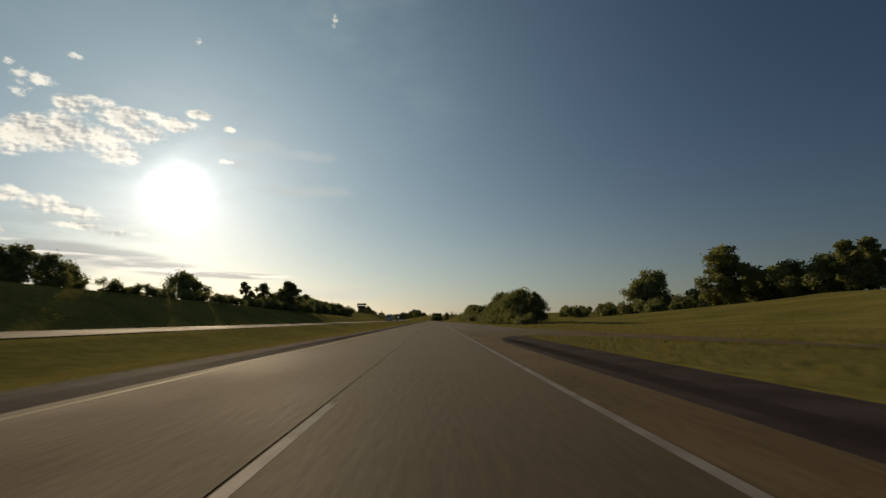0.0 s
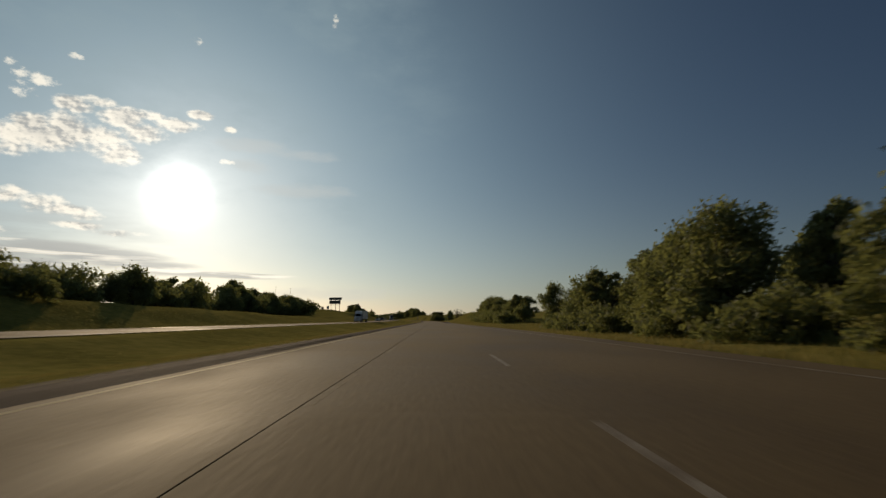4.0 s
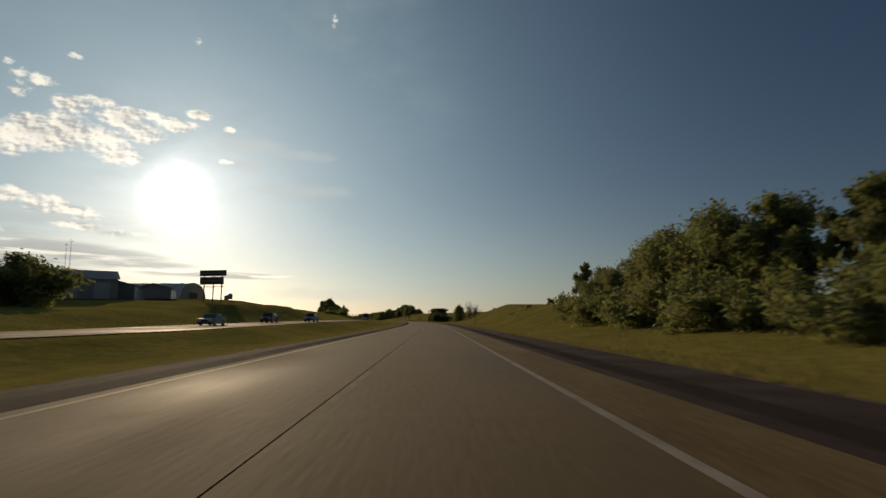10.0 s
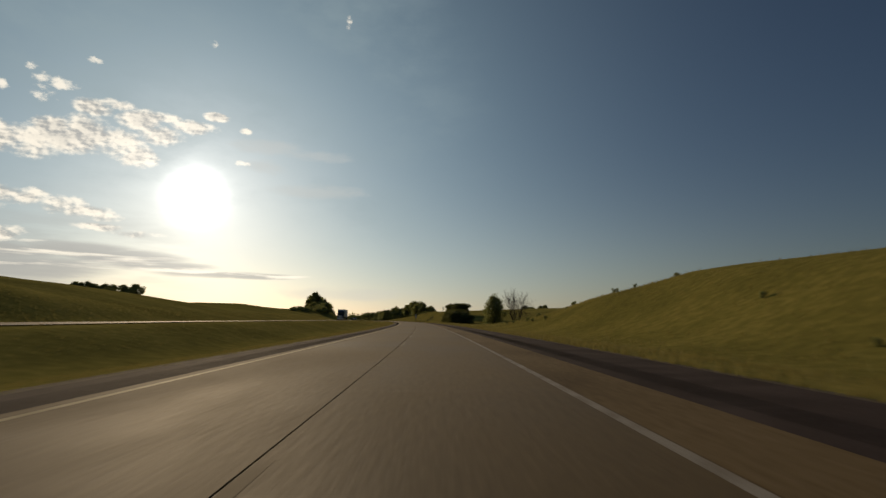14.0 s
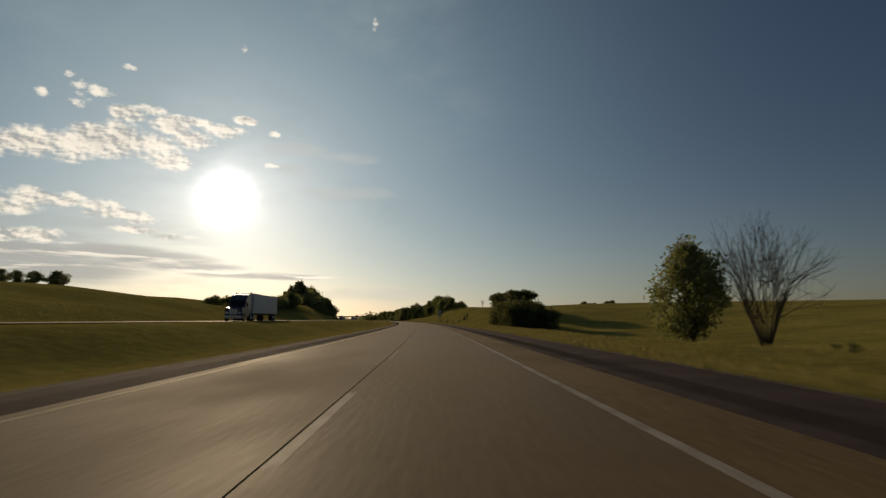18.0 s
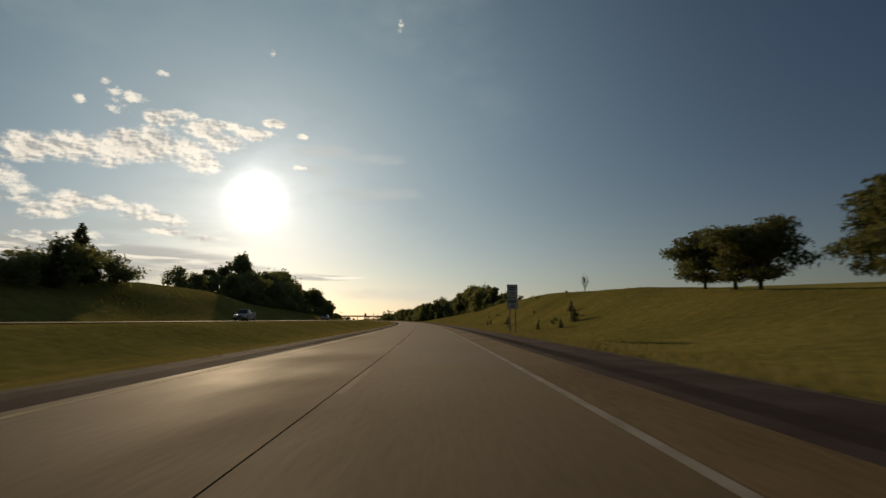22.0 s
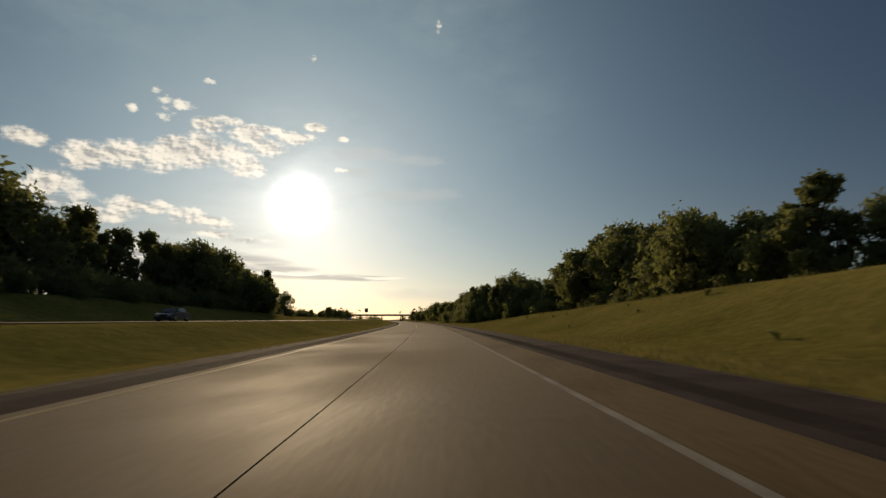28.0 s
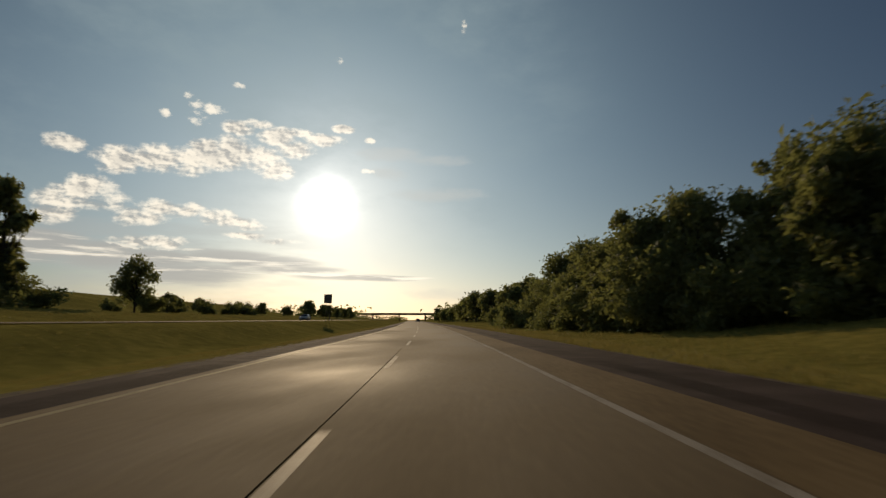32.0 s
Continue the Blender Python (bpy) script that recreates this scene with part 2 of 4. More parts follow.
M_DASH_BARE = material("bare_dash_paint", [(.16, .11, .05), (.20, .145, .075), (.29, .23, .15)], 0.85, 1.5, 0.1, fine=14, spec=.15, vary=.22)
M_WHITE = material("worn_white_paint", [(.19, .15, .10), (.40, .34, .26), (.56, .50, .41)], 0.8, 1.5, 0.1, fine=14, spec=.08)
M_YELLOW = material("worn_yellow_paint", [(.32, .25, .12), (.58, .48, .28)], 0.8, 1.5, 0.1, fine=14, spec=.08)
M_GROUND = material("rough_grass", [(.098, .092, .022), (.202, .174, .041), (.338, .274, .072)], 1.0, 0.08, 0.8, fine=1.3, spec=0.0, sheen=(.11, (.48, .43, .16)))
M_BLADE = material("grass_blades", [(.130, .120, .030), (.200, .172, .044), (.290, .235, .070)], 0.8, 0.15, 0, vary=0.16, island=True, translucent=(.105, .088, .030), spec=0.1)
M_LEAF = material("leaves", [(.070, .078, .034), (.096, .104, .044), (.122, .130, .054)], 0.8, 0.25, 0, vary=0.15, island=True, translucent=(.125, .132, .040), spec=0.25)
M_SHRUB = material("shrub_leaves", [(.036, .043, .018), (.056, .064, .027), (.078, .086, .036)], 0.8, 0.25, 0, vary=0.15, island=True, translucent=(.060, .062, .018), spec=0.15)
M_NEEDLE = material("needles", [(.035, .045, .018), (.065, .08, .03)], 0.6, 0.4, 0, vary=0.3, island=True, translucent=(.06, .055, .02), spec=0.2)
M_BARK = material("bark", [(.045, .036, .028), (.10, .082, .064)], 0.9, 2.0, 0.8, stretch=(1, 1, .2))
M_STEEL = material("galvanised_steel", [(.30, .30, .30), (.45, .45, .45)], 0.5, 3.0, metallic=0.7)
M_WOOD = material("weathered_wood", [(.12, .09, .065), (.22, .17, .12)], 0.85, 3.0, 0.4, stretch=(1, 1, .2))
M_SIGNBACK = material("board_back", [(.10, .095, .085), (.17, .16, .14)], 0.7, 1.0, 0.2)
M_SIGNWHITE = material("sign_sheet_white", [(.40, .40, .385), (.50, .50, .48)], 0.4, 1.0)
M_SIGNBLACK = material("sign_black", [(.012, .012, .012), (.025, .025, .025)], 0.4, 1.0)
M_SIGNRED = material("sign_red", [(.40, .03, .03), (.5, .05, .05)], 0.4, 1.0)
M_FABRIC = material("white_fabric_roof", [(.40, .39, .38), (.52, .51, .5)], 0.6, 0.3, 0.1, translucent=(.22, .21, .19))
M_METALWALL = material("pale_metal_siding", [(.22, .215, .21), (.30, .295, .285)], 0.5, 0.6, 0.1, metallic=0.2)
M_ROOF = material("grey_metal_roof", [(.30, .30, .31), (.42, .42, .43)], 0.45, 0.6, metallic=0.4)


# ---- helpers for meshes ----
def mesh(name, verts, faces, mat, smooth=False):
    me = bpy.data.meshes.new(name)
    me.from_pydata(verts, [], faces)
    me.materials.append(mat)
    if smooth:
        me.polygons.foreach_set("use_smooth", [True] * len(me.polygons))
    me.update()
    return me


def part(name, bm, mat=None, parent=None, label="", smooth=False):
    """Links a bmesh, or a mesh, as one mesh object under a thing or a part."""
    if isinstance(bm, bmesh.types.BMesh):
        me = bpy.data.meshes.new(name)
        bm.to_mesh(me)
        bm.free()
        me.materials.append(mat)
        if smooth:
            me.polygons.foreach_set("use_smooth", [True] * len(me.polygons))
    else:
        me = bm
    ob = new(name, me)
    if parent is not None:
        ob.parent = parent
    if label:
        ob["label"] = label
    return ob


def box(bm, lo, hi, bevel=0.0):
    """A box between two corners, added to bm."""
    r = bmesh.ops.create_cube(bm, size=1.0)
    for v in r["verts"]:
        v.co = Vector([(lo[i] + hi[i]) / 2 + v.co[i] * (hi[i] - lo[i]) for i in range(3)])
    if bevel:
        es = list({e for v in r["verts"] for e in v.link_edges})
        bmesh.ops.bevel(bm, geom=es, offset=bevel, segments=2, affect="EDGES")
    return bm


def rod(bm, a, b, ra, rb, n=8):
    """A tapered round rod from a to b, added to bm."""
    a, b = Vector(a), Vector(b)
    q = (b - a).to_track_quat("Z", "Y")
    r = bmesh.ops.create_cone(bm, cap_ends=True, segments=n, radius1=ra, radius2=rb, depth=(b - a).length)
    for v in r["verts"]:
        v.co = q @ v.co + (a + b) / 2
    return bm


def ribbon(name, s_list, d_lists, z_of, mat, thick=0.0):
    """A strip along the road: at each s its offsets d, at height z_of(s, d)."""
    verts, faces = [], []
    n = len(d_lists[0])
    for s, ds in zip(s_list, d_lists):
        for d in ds:
            verts.append(place(s, d, z_of(s, d)))
    for i in range(len(s_list) - 1):
        for j in range(n - 1):
            a = i * n + j
            faces.append((a, a + 1, a + n + 1, a + n))
    return mesh(name, verts, faces, mat)


# ---- heights of the land ----
def table(s, xs, ys):
    return float(np.interp(s, xs, ys))


def z_opposite(s):
    return table(s, [-200, 380, 430, 520, 2000], [.3, .3, .66, 1.0, 1.0])


def pave_edge(s):
    """The outer edge of all paving on the right."""
    return table(s, [8, 10, 30, 50, 80, 92, 195, 242, 275, 306, 325], [6.0, 27, 20, 16.0, 11.5, 11.1, 10, 8.2, 7.4, 6.6, 6.0])


def ramp_inner(s):
    return table(s, [10, 20, 30, 39, 40.5, 42], [24, 19.5, 15.5, 11, 6.0, 3.37])


RIDGE_S = [300, 430, 450, 475, 505, 530, 560, 600, 640, 665, 700, 725, 745, 770, 800, 811, 825, 852, 878, 900, 935, 962, 994, 1044, 1080, 1120, 1160]
RIDGE_Z = [.4, 2.6, 3.6, 4.9, 5.6, 6.3, 5.0, 1.7, -1.2, -2.2, -1.9, -1.0, .3, 3.0, 4.4, 5.2, 5.8, 6.6, 6.9, 6.6, 6.1, 4.7, 4.3, 3.1, 2.6, 1.5, 1.0]
FIELD_S = [-100, 100, 140, 207, 300, 420, 520, 620, 700, 800, 880, 960, 1100, 1300]
FIELD_Z = [8, 9, 8.5, 6.0, 1.5, 3.5, 7.5, 4.5, 4.0, 7.4, 9.4, 8.6, 6, 4]
BANK_S = [-100, 60, 140, 300, 400, 440, 480, 528, 555, 600, 664, 700, 730, 770, 800, 831, 860, 900, 1000, 1080, 1140, 1200, 1400]
BANK_Z = [5.0, 5.0, 4.4, 2.5, 1.8, 2.8, 5.2, 5.2, 3.2, 2.8, 3.0, 3.2, 3.4, 4.0, 5.0, 7.2, 7.0, 5.0, 4.0, 3.6, 2.4, 2.0, 2.0]


CREST_S = [500, 535, 562, 590, 630, 660, 684, 705, 722, 740, 763, 780, 797, 831]
CREST_RISE = [.9, 3.0, 6.1, 5.9, 4.6, 3.4, 3.6, 4.8, 5.2, 4.6, 3.7, 3.8, 1.4, .9]


def land(s, d):
    """The height of the ground at s metres along and d metres to the right."""
    if d >= 0:
        e = pave_edge(s)
        if d < e + 0.02 and (s < 10 or s > 56 or d < 5.92 or d > ramp_inner(s)):
            return -0.12
        if d < e:
            return -0.03
        r, f = table(s, RIDGE_S, RIDGE_Z), table(s, FIELD_S, FIELD_Z)
        z = table(d - (e - 6.0), [6.0, 7.5, 11.5, 14, 28, 40, 100, 300, 900, 3000], [-.03, -.10, -.45, -.2, r, r * .95 + .05 * f, f, f + 3, f + 8, 20])
        if 14 < d < 28:
            k = (d - 14) / 14
            z = -.2 + (r + .2) * (k * k * (3 - 2 * k) * .6 + k * .4)
    else:
        o, b, lift = z_opposite(s), table(s, BANK_S, BANK_Z), table(s, [1150, 1220, 1400, 1500], [0, 5.5, 5, 0])
        c = b + table(s, CREST_S, CREST_RISE)
        back = c + .6 - table(s, [540, 570, 740, 780], [0, .5, .9, 0])
        far_hill = table(s, [820, 890, 990, 1060], [0, 12, 12, 0])
        if d > -7.2:
            return -0.12
        if -31.6 < d < -20.4:
            return o - 0.12
        z = table(-d, [7.2, 9, 13.5, 18, 20.4, 31.6, 34, 45, 60, 75, 100, 140, 190, 300, 900, 2500],
                  [-.03, -.2, -.75, o - .5, o - .04, o - .05, o - .3, b, b + .55 * (c - b), c, back + lift, back + .5 + lift + .2 * far_hill, b + 3 + lift + far_hill, b + 5 + lift + far_hill, b + 8, 20])
    far = min(1.0, max(0.0, (abs(d) - 8) / 40))
    z += (0.10 + 0.25 * far) * noise.noise(Vector((s * .045, d * .06, 3.1))) * min(1, max(0, (abs(d) - 6.3) / 4)) * (0 if -33 < d < -19 else 1)
    z += 0.10 * far * noise.noise(Vector((s * .21, d * .28, 6.6))) * (0 if -33 < d < -19 else 1)
    if s > 1150:
        k = min(1, (s - 1150) / 400)
        z += k * far * (3 * noise.noise(Vector((s * .006, d * .006, 9.0))))
    return z


s_grid = list(range(-60, -4, 14)) + list(range(0, 1300, 5)) + list(range(1300, 1700, 25)) + list(range(1700, 3400, 120))
d_grid = [-2200, -1400, -900, -600, -400, -280, -200, -150, -120, -100, -85, -72, -60, -52, -45, -41, -37, -34, -31.7, -31.5, -20.5, -20.3, -19, -17, -15, -13, -11, -9.5, -8,
          -7.25, -7.1, 5.9, 6.05, 6.7, 7.5, 8.3, 9.2, 10.1, 11.2, 12.5, 14, 16, 18.5, 21, 23.5, 26, 28, 30, 33, 37, 43, 52, 64, 80, 100, 130, 180, 260, 400, 650, 1100, 1800, 2600]
part("ground", ribbon("ground", s_grid, [d_grid] * len(s_grid), land, M_GROUND)).select_set(False)
ground = bpy.data.objects["ground"]
ground.data.polygons.foreach_set("use_smooth", [True] * len(ground.data.polygons))
tagged(ground, "rough mown and wild olive grass rolling beside the highway", "ground", kind="structure")

# ---- road: bed, shoulders, markings (the slabs come last) ----
def steps(a, b, step=6.0):
    n = max(1, int(math.ceil((b - a) / step)))
    return [a + (b - a) * i / n for i in range(n + 1)]


def strip(name, a, b, d0, d1, z, mat, label, category, parent=None, step=6.0, cols=2):
    """A flat strip between offsets d0 and d1, each a number or a function of s."""
    ss = steps(a, b, step)
    f0 = d0 if callable(d0) else (lambda s: d0)
    f1 = d1 if callable(d1) else (lambda s: d1)
    zz = z if callable(z) else (lambda s, d: z)
    ob = part(name, ribbon(name, ss, [[f0(s) + (f1(s) - f0(s)) * k / (cols - 1) for k in range(cols)] for s in ss], zz, mat), mat, parent)
    return tagged(ob, label, category, kind="structure") if parent is None else ob


road_bed = strip("road_bed", -60, 1700, -5.75, 3.35, -0.035, M_JOINT, "dark jointed bed under the concrete lanes", "road", cols=6)
strip("road_far", 1098.5, 1700, -5.7, 3.3, -0.003, M_CONCRETE, "worn tan concrete lanes of the highway", "road", cols=4)
strip("shoulder_left", -60, 1700, -7.15, -5.76, -0.012, M_ASPHALT, "dark asphalt inner shoulder with rumble grooves", "shoulder", cols=3)
def shoulder_end(s):
    return table(s, [34, 44], [3.36, 6.0])


strip("shoulder_right", -60, 45, shoulder_end, 6.02, -0.012, M_ASPHALT, "dark asphalt outer shoulder with rumble grooves", "shoulder", cols=3)
strip("shoulder_right", 318, 1700, 3.36, 6.0, -0.012, M_ASPHALT, "dark asphalt outer shoulder with rumble grooves", "shoulder", cols=3)
strip("lane_margin", -60, 60, 1.96, lambda s: shoulder_end(s) - .02 if s < 46 else 3.34, 0.004, M_CONCRETE_STRIP, "dusty tan concrete margin outside the edge line", "road", cols=3)
strip("lane_margin", 322, 1700, 1.96, 3.34, 0.004, M_CONCRETE_STRIP, "dusty tan concrete margin outside the edge line", "road", cols=3)
strip("ramp", 10, 60, ramp_inner, pave_edge, -0.008, M_CONCRETE_STRIP, "tan concrete entrance ramp joining the highway", "road", step=3.0, cols=5)
strip("entrance_lane", 60, 318, 3.36, pave_edge, -0.009, M_CONCRETE, "tapering concrete entrance lane beside the highway", "road", step=3.0, cols=5)
strip("gravel_edge_left", -60, 1250, -7.62, -7.16, lambda s, d: -.02 + (d + 7.16) * .02, M_GRAVEL, "pale gravel edge between shoulder and median grass", "gravel")
strip("gravel_edge_right", 330, 1250, 6.01, 6.3, -.022, M_GRAVEL, "pale gravel edge between shoulder and grass", "gravel")
strip("road_opposite", -60, 1700, -31.6, -20.4, lambda s, d: z_opposite(s), M_CONCRETE, "pale concrete lanes of the opposite carriageway", "road", cols=5)


def edge_right(s):
    """The right-hand edge line of the entrance lane."""
    return table(s, [20, 40, 60, 80, 92, 195, 242, 275, 306, 325], [21.5, 16, 13.2, 11, 10.2, 7.8, 5.5, 4.2, 2.8, 1.85])


def gore(s):
    return table(s, [30, 47, 58, 72, 85, 100], [12.2, 7.7, 5.9, 3.7, 3.0, 1.9])


def line(name, a, b, d, width, mat, label, z=0.002, step=5.0):
    f = d if callable(d) else (lambda s: d)
    return strip(name, a, b, lambda s: f(s) - width / 2, lambda s: f(s) + width / 2, z, mat, label, "road marking", step=step)


line("edge_line_left", -60, 1700, -5.42, .13, M_YELLOW, "worn yellow left edge line on concrete")
line("edge_line_right", -60, 100, 1.86, .15, M_WHITE, "worn white right edge line on concrete")
line("edge_line_right", 325, 1700, 1.86, .15, M_WHITE, "worn white right edge line on concrete")
line("edge_line_entrance", 22, 325, edge_right, .12, M_WHITE, "white edge line of the tapering entrance lane", step=3)
line("gore_line", 31, 100, gore, .18, M_WHITE, "broad white gore line of the entrance ramp", step=3)
line("edge_line_opposite", -60, 1700, -21.5, .15, M_YELLOW, "yellow edge line of the opposite carriageway", z=lambda s, d: z_opposite(s) + .005)
line("edge_line_opposite", -60, 1700, -29.4, .15, M_WHITE, "white edge line of the opposite carriageway", z=lambda s, d: z_opposite(s) + .005)


def quad_mesh(name, w, l, mat, z=0.0, thick=0.003):
    bm = bmesh.new()
    box(bm, (-w / 2, -l / 2, z - thick), (w / 2, l / 2, z))
    me = bpy.data.meshes.new(name)
    bm.to_mesh(me)
    bm.free()
    me.materials.append(mat)
    return me


dash_mesh = quad_mesh("lane_dash", .13, 4.6, M_DASH, .0018, .001)
bare_dash_mesh = quad_mesh("lane_dash", .13, 4.6, M_DASH_BARE, .0018, .001)
WORN_AWAY = ((10, 98), (112, 200), (215, 300), (315, 402), (416, 602), (620, 668), (720, 800), (830, 970))
for k in range(-5, 95):
    s = 5.8 + 12.626 * k
    bare = any(a < s < b for a, b in WORN_AWAY)
    ob = new("lane_dash", bare_dash_mesh if bare else dash_mesh)
    ob.matrix_world = stand(s, -1.85 + .10)
    tagged(ob, "lane dash worn almost down to the concrete" if bare else "worn white lane dash beside the tarred joint", "road marking", "lane dashes", "structure")
for k in range(4):
    ob = new("lane_dash", dash_mesh)
    ob.matrix_world = stand(113.5 + 12.626 * k, 1.86)
    tagged(ob, "worn white dash between lane and entrance lane", "road marking", "entrance lane dashes", "structure")
for k in range(-5, 130):
    ob = new("lane_dash", dash_mesh)
    s = 5 + 12.626 * k
    ob.matrix_world = stand(s, -25.5, z_opposite(s) + .003)
    tagged(ob, "white lane dash on the opposite carriageway", "road marking", "opposite lane dashes", "structure")

# smoother patches in the passing lane
for s, d, w, l in ((260, -3.5, 1.3, 1.4), (681, -3.6, 1.3, 1.4)):
    ob = new("road_patch", quad_mesh("road_patch", w, l, M_PATCH, .006))
    ob.matrix_world = stand(s, d)
    tagged(ob, "smooth pale repair patch in the passing lane", "road patch", "road patches", "structure")

# rumble grooves cut in the shoulders: dark dished bars, one mesh a side
for name, d0, d1, a, b in (("rumble_strip_right", 3.8, 4.5, -40, 34), ("rumble_strip_right", 3.8, 4.5, 322, 1250), ("rumble_strip_left", -6.6, -5.82, -40, 1250)):
    vs, fs = [], []
    s = a
    while s < b:
        i = len(vs)
        for ss, dd, zz in ((s, d0, -.006), (s, d1, -.006), (s + .09, d1, -.009), (s + .09, d0, -.009), (s + .18, d0, -.006), (s + .18, d1, -.006)):
            vs.append(place(ss, dd, zz))
        fs += [(i, i + 1, i + 2, i + 3), (i + 3, i + 2, i + 5, i + 4)]
        s += .42 if s < 1090 else 1.2
    tagged(part(name, mesh(name, vs, fs, M_GROOVE), M_GROOVE), "row of dark rumble grooves along the shoulder", "rumble strip", kind="stuff")


# ---- trees ----
def leaves(rng, blobs, count, size, flat=0.0, droop=0.0):
    """Corner places and faces of loose leaf blades spread through ellipsoid blobs (x, y, z, rx, ry, rz)."""
    b = np.array(blobs)
    vol = (b[:, 3] * b[:, 4] * b[:, 5]) ** .67
    pick = rng.choice(len(b), count, p=vol / vol.sum())
    v = rng.normal(size=(count, 3))
    v /= np.linalg.norm(v, axis=1)[:, None]
    r = np.abs(rng.normal(.78, .26, count))
    c = b[pick, :3] + v * r[:, None] * b[pick, 3:]
    u = rng.normal(size=(count, 3))
    u[:, 2] *= (1 - flat)
    u /= np.linalg.norm(u, axis=1)[:, None]
    w = np.cross(u, rng.normal(size=(count, 3)))
    w /= np.linalg.norm(w, axis=1)[:, None]
    sz = (size * rng.uniform(.55, 1.25, count))[:, None]
    q = np.stack([c - u * sz, c + w * sz * .85, c + u * sz - np.array([0, 0, droop]) * sz], 1).reshape(-1, 3)
    return q, np.arange(count * 3).reshape(-1, 3)


def quads(name, q, f, mat):
    me = bpy.data.meshes.new(name)
    me.from_pydata(q.tolist(), [], f.tolist())
    me.materials.append(mat)
    return me


def tree(kind, seed, h, w, count=2200, size=.42, trunk=.30, bare=.22, label="", spread=1.0, foliage=None):
    """A tapered trunk with limbs and a crown of loose leaves: kinds broad, tall, bush, cone, umbrella."""
    rng = np.random.default_rng(seed)
    root = new("bush" if kind == "bush" else "conifer" if kind == "cone" else "tree")
    blobs, bm = [], bmesh.new()
    lean = rng.normal(0, .03 * h, 2)
    if kind == "cone":
        rod(bm, (0, 0, -.3), (0, 0, h * .95), h * .022, .02)
        for i in range(16):
            k = i / 15
            z, r = h * (.10 + .88 * k), w / 2 * (1 - k) ** .8 + .12
            for j in range(4):
                a = rng.uniform(0, 6.28)
                blobs.append((math.cos(a) * r * .45, math.sin(a) * r * .45, z, r * .6, r * .6, h * .045))
                if j < 2 and k < .9:
                    rod(bm, (0, 0, z), (math.cos(a) * r * .8, math.sin(a) * r * .8, z - .1), .03, .01, 5)
    else:
        n = {"broad": 34, "tall": 30, "bush": 18, "umbrella": 26}[kind]
        base = h * bare
        for i in range(n):
            a, k = rng.uniform(0, 6.28), (i + .5) / n
            if kind == "bush":
                z, rr = h * rng.uniform(.08, .78), w * .38 * rng.uniform(.2, 1)
                r = w * rng.uniform(.11, .19)
                rz = h * rng.uniform(.14, .26)
            elif kind == "umbrella":
                z, rr = h * rng.uniform(.24, .9), w * .42 * math.sqrt(rng.uniform(0, 1))
                r, rz = w * rng.uniform(.13, .2), h * rng.uniform(.07, .12)
            else:
                z = base + (h - base) * (.12 + .78 * k)
                prof = math.sin(math.pi * (.14 + .78 * k)) ** .7
                rr = w * .42 * prof * rng.uniform(.15, 1.1)
                r = w * rng.uniform(.08, .17) * (1.12 if kind == "broad" else .95)
                rz = r * rng.uniform(.7, 1.0)
            c = Vector((lean[0] * z / h + rr * math.cos(a), lean[1] * z / h + rr * math.sin(a) * spread, z))
            blobs.append((*c, r, r * spread, rz))
            lo = Vector((lean[0] * .4, lean[1] * .4, base * rng.uniform(.5, 1.0) + .2 + (z - base) * .35 * (kind != "bush")))
            rod(bm, lo, c, trunk * .38, trunk * .08, 6)
        top = h * (.8 if kind in ("broad", "tall") else .55)
        if kind != "bush":
            rod(bm, (0, 0, -.35), (lean[0] * .4, lean[1] * .4, base + .3), trunk, trunk * .75)
            rod(bm, (lean[0] * .4, lean[1] * .4, base + .3), (lean[0] * .8, lean[1] * .8, top), trunk * .75, trunk * .15)
        else:
            for i in range(5):
                a = rng.uniform(0, 6.28)
                rod(bm, (.15 * math.cos(a), .15 * math.sin(a), -.2), (w * .2 * math.cos(a), w * .2 * math.sin(a), h * .5), trunk * .4, trunk * .15, 6)
    part("trunk", bm, M_BARK, root)
    q, f = leaves(rng, blobs, count, size, .2, .3)
    part("crown", quads("crown", q, f, foliage or (M_NEEDLE if kind == "cone" else M_LEAF)), None, root)
    root["label"], root["category"] = label, "bush" if kind == "bush" else "tree"
    root.location = (0, -3000 - 30 * seed, -100)
    return root, h


def limb(bm, rng, a, way, length, r, depth, splay=.42):
    b = a + way * length
    rod(bm, a, b, r, r * .6, 5)
    if depth:
        for _ in range(3 if depth > 1 else 4):
            w2 = (way + Vector(rng.normal(0, splay, 3)) + Vector((0, 0, .12))).normalized()
            limb(bm, rng, a + (b - a) * rng.uniform(.45, 1), w2, length * rng.uniform(.55, .8), r * .55, depth - 1, splay)


def bare_tree(seed, h, stems, label, fan=.35, splay=.42):
    """A leafless tree of forking limbs."""
    rng = np.random.default_rng(seed)
    root = new("bare_tree")
    bm = bmesh.new()
    for i in range(stems):
        a = 6.28 * i / stems
        limb(bm, rng, Vector((.15 * math.cos(a), .15 * math.sin(a), -.2)), Vector((fan * math.cos(a), fan * math.sin(a), 1)).normalized(), h * (.42 if stems < 4 else .5), h * (.012 if stems < 4 else .0065), 3, splay)
    part("trunk", bm, M_BARK, root)
    root["label"], root["category"] = label, "tree"
    root.location = (0, -2900 - 30 * seed, -100)
    return root, h


